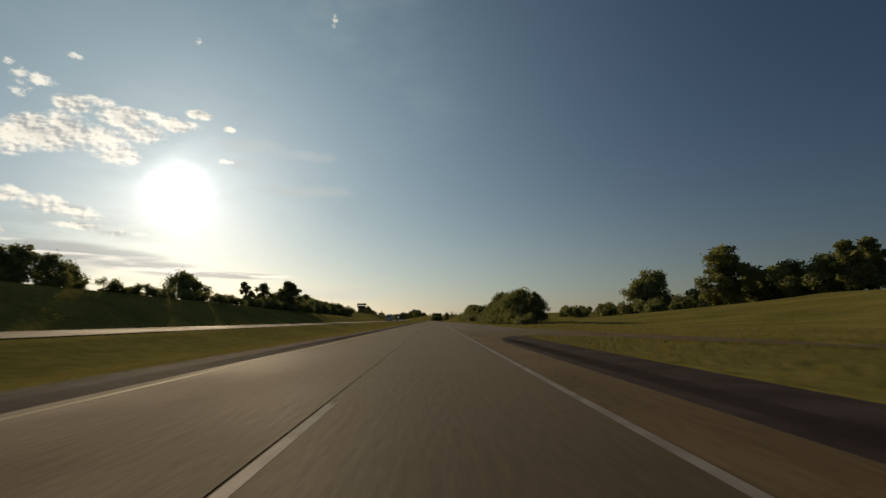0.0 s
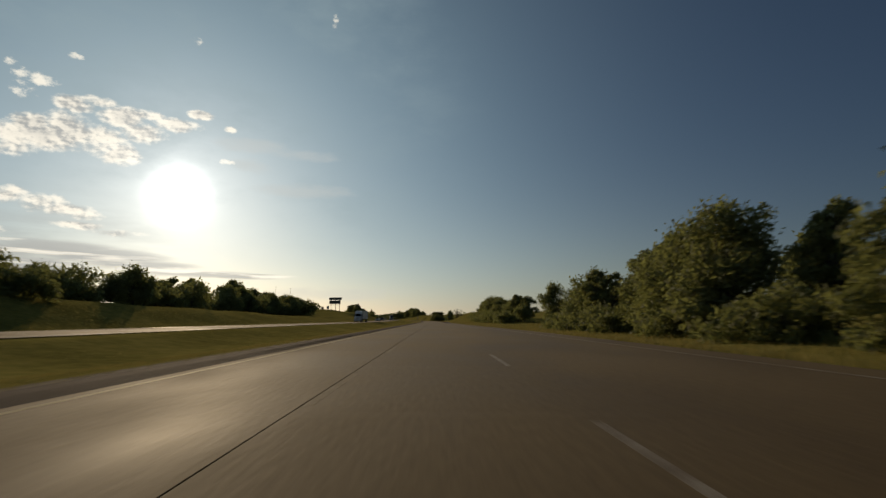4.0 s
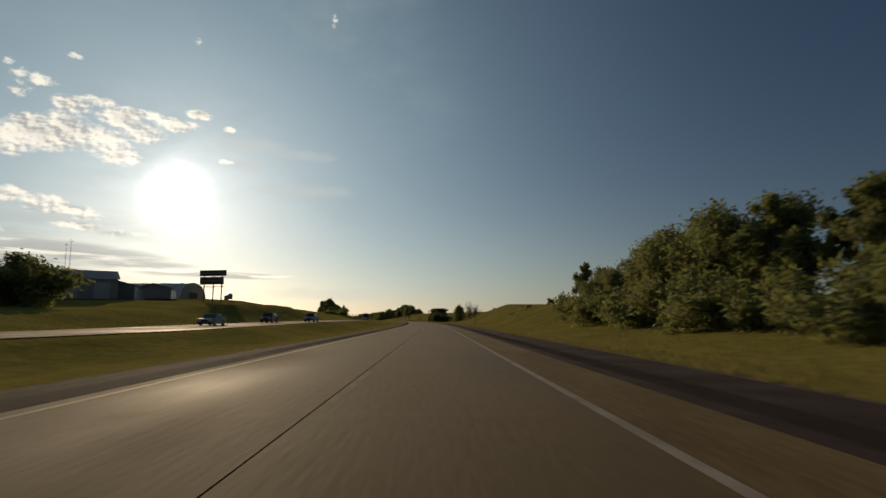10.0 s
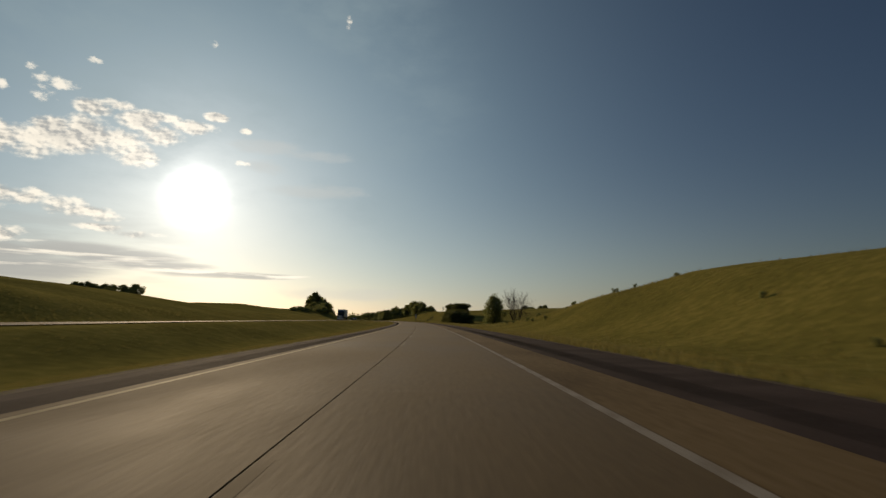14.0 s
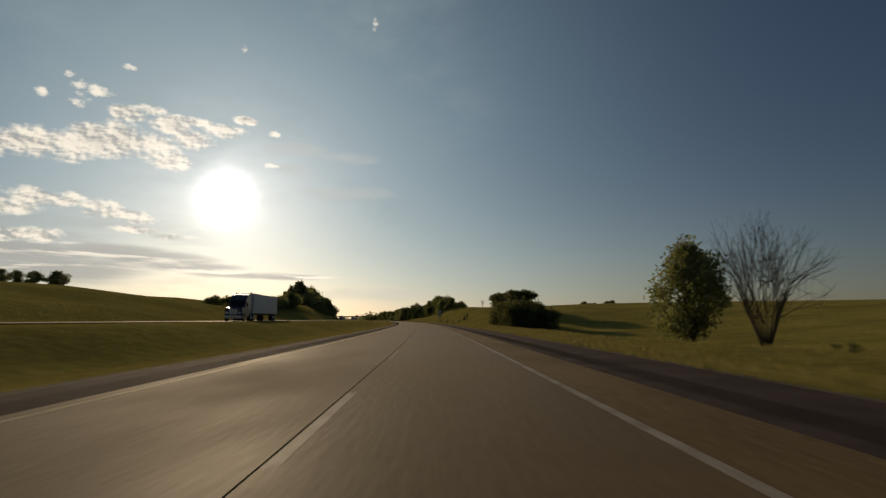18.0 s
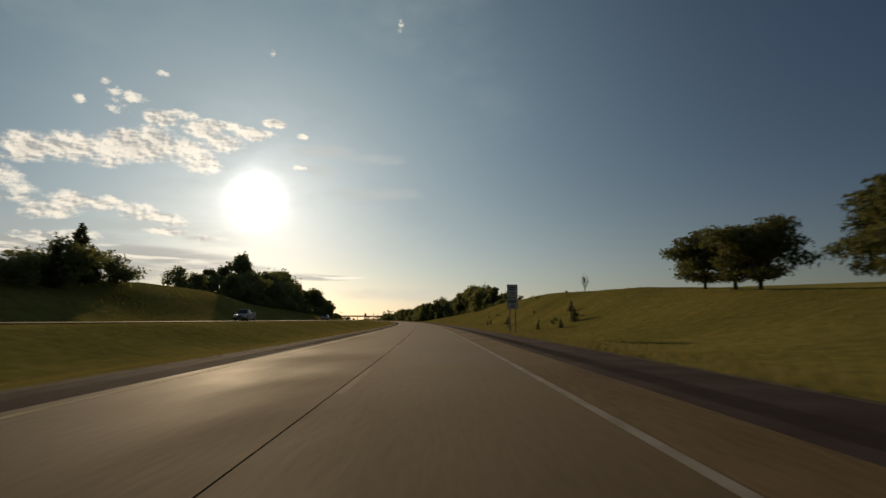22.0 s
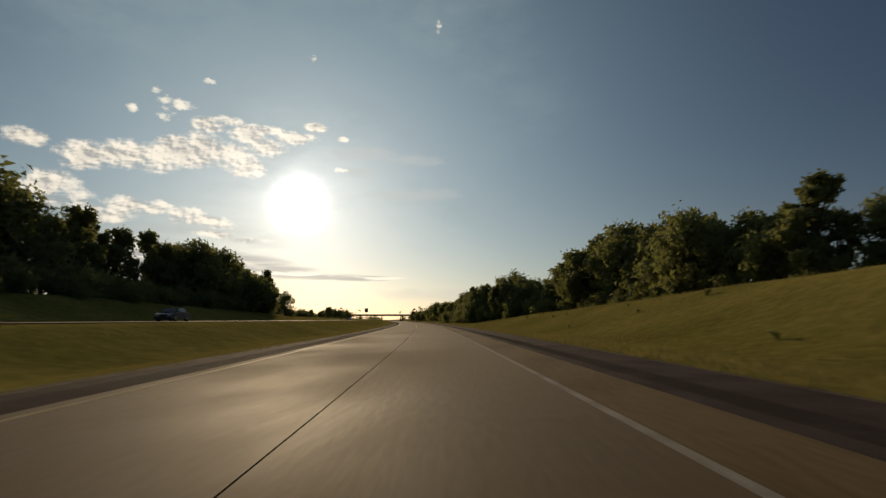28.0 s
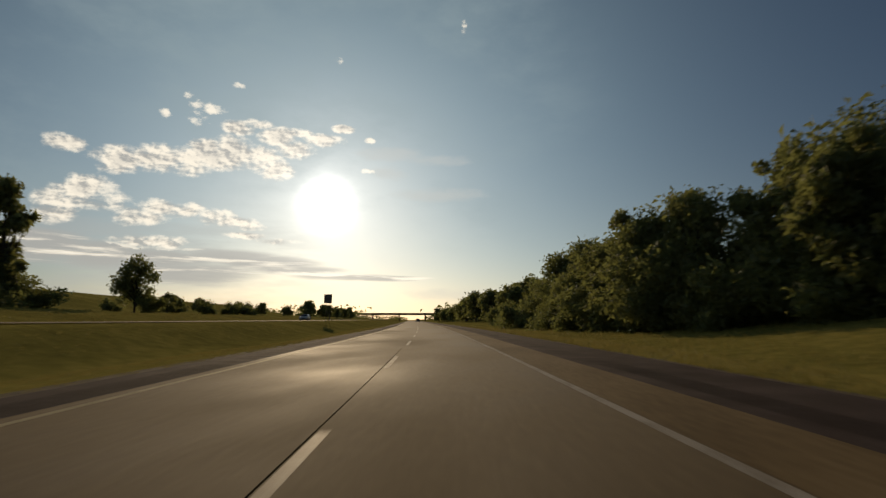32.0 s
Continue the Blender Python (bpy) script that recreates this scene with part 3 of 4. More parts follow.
GREEN = "dense dark green deciduous tree in full leaf "
BROAD = [tree("broad", 1, 10, 10.5, 4200, .40, bare=.12, label=GREEN + "on grass"), tree("broad", 2, 10, 9.5, 4000, .39, bare=.15, label=GREEN + "on grass"), tree("broad", 3, 10, 11.5, 4200, .42, bare=.08, label=GREEN + "on grass")]
TALL = [tree("tall", 4, 14, 8.5, 4400, .43, bare=.12, label="tall leafy deciduous tree with gaps in its crown"), tree("tall", 5, 14, 7.5, 4200, .42, bare=.09, label="tall leafy deciduous tree with gaps in its crown"), tree("tall", 6, 14, 9.5, 4400, .45, bare=.08, label="tall leafy deciduous tree with gaps in its crown")]
BUSH = [tree("bush", 7, 4, 6, 2600, .22, .12, label="dense green shrub growing to the grass"), tree("bush", 8, 4, 7, 2800, .24, .12, label="dense green shrub growing to the grass")]
FINE_BROAD = [tree("broad", 21, 10, 10.5, 9500, .25, bare=.10, label=GREEN + "by the road"), tree("broad", 22, 10, 9.5, 9000, .25, bare=.12, label=GREEN + "by the road"), tree("broad", 23, 10, 11.5, 9500, .26, bare=.06, label=GREEN + "by the road")]
FINE_TALL = [tree("tall", 24, 14, 8.5, 9000, .29, bare=.12, label="tall leafy tree with gaps in its crown by the road"), tree("tall", 25, 14, 7.5, 8500, .28, bare=.09, label="tall leafy tree with gaps in its crown by the road"), tree("tall", 26, 14, 9.5, 9000, .30, bare=.08, label="tall leafy tree with gaps in its crown by the road")]
THICKET = [tree("bush", 27, 5, 6.5, 4200, .22, .12, label="dense dark thicket shrub growing to the ground", foliage=M_SHRUB), tree("bush", 28, 5, 7.2, 4200, .23, .12, label="dense dark thicket shrub growing to the ground", foliage=M_SHRUB)]
CONE = [tree("cone", 9, 10, 4.2, 3600, .30, label="narrow dark green conifer in grass")]
UMBRELLA = [tree("umbrella", 10, 8, 11, 8500, .26, bare=.16, label="flat-topped spreading tree with dark leaves", foliage=M_SHRUB)]
SMALLCONE = [tree("cone", 11, 2, 1.2, 500, .13, label="small dark conical juniper on the grassy bank")]
TUFT = [tree("bush", 12, 1.2, 1.5, 380, .12, .05, label="low dark scrub bush on the grassy bank")]
BARE = [bare_tree(13, 9, 19, "leafless grey tree with many upright stems", .42)]
rng = np.random.default_rng(77)


def plant(kinds, s, d, height, group="", wide=1.0):
    """One tree of the given height, on the land."""
    root, h = kinds[int(rng.integers(len(kinds)))]
    k = height / h
    ob = copy_thing(root, stand(s, d, land(s, d) - .045 * height, float(rng.uniform(0, 360)), (k * wide, k * wide, k)))
    if group:
        ob["group"] = group
    return ob


MASS = []


def treeline(kinds, a, b, d_of, h_of, step, depth, group, jit=1.0, wide=1.0, mass=False):
    """Trees from a to b along the road, about d_of(s) to the right, h_of(s) high."""
    s = a
    while s <= b:
        d = d_of(s) + float(rng.uniform(0, depth)) * (1 if d_of(s) > 0 else -1)
        at, high = s + float(rng.normal(0, jit)), h_of(s) * float(rng.uniform(.78, 1.08))
        if mass:
            root, h = kinds[int(rng.integers(len(kinds)))]
            MASS.append((root, stand(at, d, land(at, d) - .1, float(rng.uniform(0, 360)), (high / h * wide, high / h * wide, high / h))))
        else:
            plant(kinds, at, d, high, group, wide)
        s += step * float(rng.uniform(.7, 1.3))


def lin(*pairs):
    return lambda s: table(s, [p[0] for p in pairs], [p[1] for p in pairs])


# right, first stretch: hill woods and two field trees
plant(FINE_BROAD[1:2], 273, 29.2, 10.2, "", .82)
plant(BROAD, 303, 116, 27, "", 1.0)
plant(BROAD, 296, 108, 21)
plant(TALL, 207, 109, 25, "", 1.3)
plant(TALL, 213, 112, 22, "", 1.2)
treeline(BROAD + TALL, 165, 318, lin((165, 118), (318, 116)), lin((165, 17), (230, 16), (318, 9.5)), 3.6, 34, "woods on the hill", 2, 1.2, mass=True)
treeline(BUSH + BROAD, 215, 420, lin((215, 100), (300, 96), (420, 90)), lin((215, 7), (300, 9), (420, 8)), 10, 14, "hedge along the field", mass=True)
treeline(BROAD, 400, 485, lin((400, 122), (485, 125)), lin((400, 7), (485, 7)), 7, 12, "trees behind the field gap", mass=True)
# right, tree belt
treeline(FINE_BROAD + FINE_TALL + FINE_BROAD[:1], 129, 214, lin((116, 21), (214, 19)), lin((128, 7.6), (150, 9.4), (190, 9.6), (214, 8.4)), 4.2, 5, "tree belt by the entrance lane")
treeline(BUSH, 126, 216, lin((118, 18.5), (216, 17)), lin((118, 3.4), (216, 4)), 5, 2, "shrubs by the entrance lane")
treeline(FINE_BROAD + FINE_TALL, 238, 276, lin((238, 34), (276, 30)), lin((238, 7.8), (276, 9.6)), 6.5, 5, "trees at the field gap")
treeline(BUSH, 236, 290, lin((236, 31), (290, 24)), lin((236, 3.6), (272, 3), (278, 1.2), (290, 1.2)), 5, 2, "shrubs at the field gap")
treeline(FINE_BROAD + FINE_TALL, 298, 421, lin((298, 22), (365, 24), (428, 22)), lin((298, 6.6), (335, 7.4), (363, 9.6), (395, 9.4), (408, 8.4), (422, 7.2)), 4.0, 7, "tree belt before the hill")
treeline(BUSH, 294, 422, lin((294, 19), (432, 19)), lin((294, 4), (432, 5)), 5, 2, "shrubs before the hill")
plant(FINE_TALL, 430, 25, 9.5, "", .7)
for s, d, h in ((304, 27, 8.4), (309, 25.5, 9.4), (313, 27, 9.0), (318, 26, 8.2)):
    plant(FINE_TALL, s, d, h, "tall trees in the belt", 1.2)
# right, grassy hill
plant(BUSH, 476, 30, 1.9, "", .75)
plant(BUSH, 480, 25, 1.1, "", .9)
plant(BUSH, 463, 31, 1.3, "", 1.4)
plant(TUFT, 452, 29, 1.8, "", 1.5)
for s, d, h in ((441, 30, 2.6), (446, 32, 2.4), (437, 31, 3.2)):
    plant(BUSH, s, d, h, "bushes at the end of the belt", 1.2)
for i in range(34):
    s = float(rng.uniform(455, 640))
    plant(TUFT, s, float(rng.uniform(15, 29)), float(rng.uniform(.4, .9)), "scrub on the hill", .8)
# right, field with two trees and a thicket
plant(FINE_BROAD[:1], 663, 27.0, 12.2, "", .8)
copy_thing(BARE[0][0], stand(662, 34.0, land(662, 34.0) - .1, 40, (1.12, 1.12, 1.5)))
for s, d, h in ((728, 24, 4.6), (729, 21, 5.4), (732, 24, 6.0), (735, 21, 6.4), (739, 23, 6.6), (743, 20, 6.2), (748, 22, 5.8), (728, 27, 4.6), (738, 26.5, 6)):
    plant(THICKET, s, d, h + .3, "thicket at the field's end", .95)
for s, d, h in ((768.5, 29, 7.4), (773, 31, 7.0), (787, 28.2, 6.2), (793, 29.5, 6.4), (798, 29, 5.6)):
    plant(UMBRELLA, s, d, h + .2, "spreading trees on the slope", .95)
treeline(BROAD, 1005, 1060, lin((1005, 150), (1060, 150)), lin((1005, 7), (1060, 7)), 9, 20, "trees behind the field", mass=True)
treeline(BROAD, 700, 800, lin((700, 215), (800, 230)), lin((700, 8), (800, 8)), 12, 20, "trees behind the field", mass=True)
# right, second hill
copy_thing(BARE[0][0], stand(846, 30.6, land(846, 30.6) - .1, 0, (.15, .15, .40)))["label"] = "thin upright sapling with almost no leaves"
for s, d, h in ((808, 17.6, 1.9), (812, 14, 1.0), (806, 15.5, 1.2), (818, 20, 1.7), (845, 15.5, 1.6), (866, 14.5, 1.0), (868, 15.5, .9), (886, 24, 1.2), (832, 13.5, .9)):
    plant(SMALLCONE, s, d, h, "junipers on the bank")
for s, d, h, w in ((895, 28, 1.4, .8), (926, 28, 2.1, 1), (918, 29, 1.3, 1), (936, 27, 1.2, 1.6)):
    plant(BUSH, s, d, h, "bushes on the crest", w)
for i in range(40):
    s = float(rng.uniform(800, 1060))
    plant(TUFT, s, float(rng.uniform(13, 28)), float(rng.uniform(.35, .8)), "scrub on the bank", .85)
# right, wood to the end
for s, d, h in ((990, 41, 7.5), (996, 38, 12.6), (1001, 39, 9.5), (1005, 40, 10)):
    plant(TALL + BROAD, s, d, h, "wood on the crest", 1.2)
treeline(BROAD + TALL, 985, 1075, lin((985, 40), (1010, 36), (1075, 34)), lin((985, 7.3), (1010, 11), (1035, 14.2), (1052, 16.2), (1066, 16.2), (1075, 13.5)), 3.2, 9, "wood on the crest")
treeline(FINE_BROAD + FINE_TALL, 1075, 1165, lin((1075, 34), (1100, 26), (1125, 19), (1200, 19)), lin((1075, 11.2), (1092, 10.8), (1105, 12.6), (1118, 14.4), (1128, 14.2), (1140, 11.8), (1165, 10.8), (1200, 10.4)), 4.0, 8, "wood by the road")
treeline(BROAD + TALL, 1080, 1200, lin((1080, 42), (1200, 30)), lin((1080, 11), (1095, 11), (1120, 14.2), (1140, 12), (1158, 11), (1200, 10.6)), 6, 10, "wood by the road", 1, 1.2)
treeline(BUSH, 990, 1078, lin((990, 38), (1010, 34.5), (1078, 32)), lin((990, 3.5), (1078, 4)), 4.5, 2, "shrubs on the crest")
treeline(BUSH, 1075, 1200, lin((1075, 31), (1100, 24), (1125, 16.5), (1200, 16)), lin((1075, 5), (1200, 5)), 4, 2, "shrubs by the road")
treeline(BROAD, 1200, 1420, lin((1200, 19), (1420, 20)), lin((1200, 10.6), (1280, 10.2), (1420, 8)), 6, 14, "wood by the road", mass=True)

# left, behind the opposite lanes
treeline(BUSH, 30, 200, lin((30, -46), (200, -44)), lin((30, 2.2), (120, 2.6), (200, 4)), 4.5, 6, "hedge beyond the opposite lanes")
plant(TALL, 57, -47, 10)
plant(BROAD, 130, -58, 7.5)
plant(BROAD, 135, -57, 6.5)
for s, d, h in ((68, -52, 5), (74, -54, 6), (79, -54, 5.5), (86, -55, 4.5)):
    plant(BROAD, s, d, h, "small trees on the bank")
plant(TALL, 153, -51, 7.5, "", 1.2)
plant(TALL, 165, -50, 8, "", 1.1)
plant(TALL, 180, -46.5, 10, "", 1.2)
plant(TALL, 187, -47, 9.5, "", 1.2)
plant(BROAD, 184, -50, 7)
treeline(BROAD + BUSH, 190, 440, lin((190, -52), (300, -66), (440, -66)), lin((190, 6.4), (300, 9), (440, 9.6)), 5.5, 10, "woods beyond the opposite lanes")
treeline(TALL + BROAD, 330, 432, lin((330, -84), (432, -72)), lin((330, 14), (400, 14), (432, 12)), 7, 20, "tall woods beyond the opposite lanes", mass=True)
treeline(BROAD, 520, 590, lin((520, -130), (590, -130)), lin((520, 6), (590, 6)), 14, 20, "trees by the sheds", mass=True)
for s, d, h in ((622, -86, 2.2), (634, -88, 3.0), (655, -100, 2.4), (700, -110, 3)):
    plant(BUSH, s, d, h, "bushes on the left hill")
for s, d, h in ((962, -199, 10), (968, -204, 8), (946, -203, 8.5), (938, -208, 8), (925, -210, 7.5), (918, -213, 7), (912, -214, 8), (905, -217, 7), (900, -220, 7)):
    plant(BROAD, s, d, h, "trees on the far hill", 1.2)
for s, d, h in ((905, -196, 4), (930, -196, 4)):
    plant(BUSH, s, d, h, "bushes on the far hill", .9)
for s, d, h in ((806, -43.4, 5.5), (813, -44.8, 8.2), (818, -46, 5.5)):
    plant(CONE, s, d, h, "conifers by the opposite lanes", 1.35)
for s, d, h in ((822, -45, 5), (800, -45, 4), (793, -46, 4.5), (786, -45, 4), (809, -46, 6)):
    plant(TALL + BUSH, s, d, h, "trees by the opposite lanes", 1.1)
for s, d, h in ((893, -50, 8), (903, -51, 9), (911, -50, 10), (917, -51, 11), (940, -50, 9), (950, -50, 9)):
    plant(BROAD, s, d, h, "broad trees on the left bank", 1.1)
treeline(BUSH, 762, 800, lin((762, -52), (800, -50)), lin((762, 3), (800, 4)), 5, 6, "bushes on the left bank")
treeline(BROAD, 872, 905, lin((820, -52), (905, -54)), lin((820, 3.5), (905, 8)), 7, 6, "trees on the left bank")
for s, d, h, w in ((925, -56, 16.5, 1), (931, -58, 19.0, .9), (938, -57, 14.5, 1), (918, -60, 13, 1), (912, -62, 11.5, 1), (947, -56, 13, 1)):
    plant(TALL, s, d, h, "tall trees on the left bank", w)
treeline(TALL + BROAD, 945, 1090, lin((945, -52), (1005, -56), (1090, -52)), lin((945, 13), (1005, 19), (1040, 17), (1090, 16)), 5.4, 8, "wood beyond the opposite lanes")
treeline(BUSH, 940, 1090, lin((940, -49), (1090, -48)), lin((940, 5), (1090, 5)), 5, 3, "undergrowth of the wood")
treeline(BUSH, 900, 1085, lin((900, -45), (1085, -44)), lin((900, 3.5), (1085, 4)), 6, 3, "shrubs beyond the opposite lanes")
plant(TALL, 1101, 25, 11)
plant(TALL, 1107, 23, 10.5)
plant(TALL, 1099, -53.9, 17)
for s, d, h in ((1068, -50, 15), (1078, -52, 16), (1086, -50, 15), (1094, -52, 14), (1103, -48, 11), (1112, -46, 10)):
    plant(TALL + BROAD, s, d, h, "wood beyond the opposite lanes")
plant(TALL, 1107, -43, 11.5)
for s, d, h in ((1098, -47, 12), (1106, -50, 12.5), (1110, -49, 12), (1102, -52, 12.5)):
    plant(TALL + BROAD, s, d, h, "wood beyond the opposite lanes", 1.1)
plant(BROAD, 1118, -46, 8)
for s, d in ((1090, -50), (1099, -50), (1108, -44), (1116, -47), (1124, -52), (1134, -54), (1142, -53), (1150, -52)):
    plant(BUSH + BROAD, s, d, 5.5, "undergrowth beyond the opposite lanes", 1.1)
plant(TALL, 1147, -53, 17.5, "", .9)
plant(TALL, 1141, -56, 14, "", .9)
plant(BROAD, 1178, -51.7, 10.2, "", .75)
plant(BUSH, 1183, -51, 4)
treeline(BUSH + BROAD, 1200, 1300, lin((1200, -60), (1300, -48)), lin((1200, 4.5), (1300, 4)), 7, 8, "bushes along the far field", mass=True)
treeline(BROAD, 1330, 1460, lin((1330, -42), (1460, -38)), lin((1330, 7), (1460, 7)), 12, 10, "trees before the overpass", mass=True)
treeline(BROAD, 1380, 1480, lin((1380, 12), (1480, 14)), lin((1380, 8), (1480, 8)), 12, 10, "trees before the overpass", mass=True)
verts, faces, slots, base = [], [], [], 0
for root, m in MASS:
    a = np.array(m)
    for k, child in enumerate(sorted(root.children, key=lambda o: o.name)):
        me = child.data
        co = np.empty(len(me.vertices) * 3)
        me.vertices.foreach_get("co", co)
        co = co.reshape(-1, 3)
        if child.name.startswith("crown"):
            co = co.reshape(-1, 3, 3)[::2]
            mid = co.mean(1, keepdims=True)
            co = (mid + (co - mid) * 1.5).reshape(-1, 3)
            found = (np.arange(len(co)).reshape(-1, 3) + base).tolist()
        else:
            found = [tuple(base + i for i in p.vertices) for p in me.polygons]
        co = co @ a[:3, :3].T + a[:3, 3]
        verts.append(co)
        faces += found
        slots += [0 if child.name.startswith("crown") else 1] * len(found)
        base += len(co)
me = bpy.data.meshes.new("distant_woods")
me.from_pydata(np.concatenate(verts).tolist(), [], faces)
me.materials.append(M_LEAF)
me.materials.append(M_BARK)
me.polygons.foreach_set("material_index", slots)
tagged(new("distant_woods", me), "dark green woods and hedges behind the fields", "woods", kind="stuff")
for root, h in BROAD + TALL + FINE_BROAD + FINE_TALL + BUSH + THICKET + CONE + UMBRELLA + SMALLCONE + TUFT + BARE:
    for o in (*root.children_recursive, root):
        bpy.data.objects.remove(o)

# woods at the horizon, one soft mass
frng = np.random.default_rng(5)
blobs = []
for i in range(300):
    s = float(frng.uniform(1500, 2900))
    d = float(frng.choice([-1, 1]) * frng.uniform(30, 900))
    if i % 4 == 0:
        s, d = float(frng.uniform(200, 1500)), float(frng.choice([-1, 1]) * frng.uniform(320, 800))
    r = float(frng.uniform(6, 16))
    c = place(s, d, land(s, d) + 2 + float(frng.uniform(0, 3)))
    blobs.append((*c, r * 1.6, r * 1.6, float(frng.uniform(4, 9))))
q, f = leaves(frng, blobs, 45000, 2.0, .2, .2)
tagged(part("far_woods", quads("far_woods", q, f, M_LEAF), None), "hazy dark green woods along the horizon", "woods", kind="stuff")


# ---- billboard ----
def board(w, h, bars):
    """A billboard panel with frame, battens and plain bars for its writing, facing +y."""
    bm = bmesh.new()
    box(bm, (-w / 2, -.06, 0), (w / 2, .06, h))
    panel = part("panel", bm, M_SIGNBACK)
    bm = bmesh.new()
    for a, b in (((-w / 2 - .08, -.1, -.08), (w / 2 + .08, .1, 0)), ((-w / 2 - .08, -.1, h), (w / 2 + .08, .1, h + .08)), ((-w / 2 - .08, -.1, 0), (-w / 2, .1, h)), ((w / 2, -.1, 0), (w / 2 + .08, .1, h))):
        box(bm, a, b)
    part("frame", bm, M_WOOD, panel)
    for i in range(bars):
        bm = bmesh.new()
        z = h * (.25 + .5 * i / max(1, bars - 1))
        box(bm, (-w * .38, -.085, z - .13), (w * (.38 - .1 * (i % 2)), -.065, z + .13))
        part("writing_bar", bm, M_SIGNBLACK, panel)
    return panel


bill = new("billboard")
tagged(bill, "two-tier roadside billboard on tall posts, in shade", "billboard")
bill.matrix_world = stand(502, -62.3, land(502, -62.3) - .2, -16)
g = 15.4 - land(502, -62.3)
for x in (-2.8, .2, 2.9):
    bm = bmesh.new()
    rod(bm, (x, .2, -.2), (x, .2, g - .3), .17, .14)
    part("post", bm, M_WOOD, bill)
top, low = board(8.4, 1.5, 2), board(7.5, 2.0, 2)
top.parent = low.parent = bill
top.location, low.location = (.1, 0, g - 1.45), (-.2, 0, g - 3.9)
bm = bmesh.new()
box(bm, (-4.1, -.9, g - 4.75), (4.0, .1, g - 4.65))
part("catwalk", bm, M_WOOD, bill)
for x in (-3.6, -1.2, 1.2, 3.6):
    bm = bmesh.new()
    box(bm, (x - .05, -.85, g - 4.65), (x + .05, .25, g - 4.57))
    part("bracket", bm, M_WOOD, bill)


# ---- road signs ----
def text_part(txt, size, parent, at, mat, name):
    cu = bpy.data.curves.new(name, "FONT")
    cu.body, cu.size, cu.align_x, cu.extrude = txt, size, "CENTER", .002
    tmp = bpy.data.objects.new("tmp", cu)
    scene.collection.objects.link(tmp)
    me = bpy.data.meshes.new_from_object(tmp.evaluated_get(bpy.context.evaluated_depsgraph_get()))
    bpy.data.objects.remove(tmp)
    me.materials.clear()
    me.materials.append(mat)
    ob = new(name, me)
    ob.parent, ob.matrix_basis = parent, pose(*at, 90, 0, 0)
    return ob


def sheet(bm, w, h, z, y=0.0, r=.06, t=.012):
    box(bm, (-w / 2, y - t, z), (w / 2, y, z + h), .004)


speed = new("speed_limit_sign")
tagged(speed, "white speed limit sign reading 70 over 40", "road sign")
speed.matrix_world = stand(791.5, 7.45, land(791.5, 7.45) + .08, 4)
for x in (-.25, .25):
    bm = bmesh.new()
    box(bm, (x - .05, 0, -.4), (x + .05, .1, 4.4))
    part("post", bm, M_WOOD, speed)
bm = bmesh.new()
sheet(bm, 1.0, 1.22, 3.22)
upper = part("upper_panel", bm, M_SIGNWHITE, speed)
bm = bmesh.new()
sheet(bm, 1.0, .98, 2.2)
lower = part("lower_panel", bm, M_SIGNWHITE, speed)
text_part("70", .52, upper, (0, -.016, 3.38), M_SIGNBLACK, "numerals")
text_part("40", .46, lower, (0, -.016, 2.3), M_SIGNBLACK, "numerals")
for pn, zz, ww in ((upper, 4.18, .62), (upper, 3.98, .52), (lower, 2.92, .74), (lower, 2.78, .5)):
    bm = bmesh.new()
    box(bm, (-ww / 2, -.018, zz - .05), (ww / 2, -.013, zz + .05))
    part("writing_bar", bm, M_SIGNBLACK, pn)
for pn, z0, z1 in ((upper, 3.24, 4.42), (lower, 2.22, 3.16)):
    bm = bmesh.new()
    for a, b in (((-.48, z0), (.48, z0 + .02)), ((-.48, z1 - .02), (.48, z1)), ((-.48, z0), (-.46, z1)), ((.46, z0), (.48, z1))):
        box(bm, (a[0], -.016, a[1]), (b[0], -.0125, b[1]))
    part("border", bm, M_SIGNBLACK, pn)

route = new("route_marker")
tagged(route, "blue route shield under a small panel on a post", "road sign")
route.matrix_world = stand(444, 7.9, land(444, 7.9), 3)
bm = bmesh.new()
box(bm, (-.035, 0, -.3), (.035, .06, 3.45))
part("post", bm, M_WOOD, route)
bm = bmesh.new()
sheet(bm, .62, .32, 3.14)
pn = part("upper_panel", bm, M_SIGNBACK, route)
bm = bmesh.new()
box(bm, (-.22, -.018, 3.25), (.22, -.0125, 3.35))
part("writing_bar", bm, M_SIGNWHITE, pn)
bm = bmesh.new()
half = [(0, 2.36), (.16, 2.46), (.29, 2.62), (.33, 2.80), (.30, 2.96), (.26, 3.06), (.12, 3.03), (0, 3.07)]
loop = half + [(-x, z) for x, z in reversed(half[1:-1])]
bm.faces.new([bm.verts.new((x, -.012, z)) for x, z in loop])
bmesh.ops.solidify(bm, geom=bm.faces[:], thickness=.012)
shield = part("shield", bm, material("sign_blue", [(.02, .05, .16), (.03, .07, .20)], 0.4, 1.0), route)
bm = bmesh.new()
box(bm, (-.26, -.018, 2.92), (.26, -.0125, 2.99))
part("writing_bar", bm, M_SIGNRED, shield)
bm = bmesh.new()
box(bm, (-.13, -.018, 2.6), (.13, -.0125, 2.84))
part("writing_bar", bm, M_SIGNWHITE, shield)

yielding = new("yield_sign")
tagged(yielding, "triangular sign seen from its dull grey back", "road sign")
yielding.matrix_world = stand(81.8, 12.0, land(81.8, 12.0), -12)
bm = bmesh.new()
box(bm, (-.03, -.06, -.3), (.03, -.01, 3.2))
part("post", bm, M_STEEL, yielding)


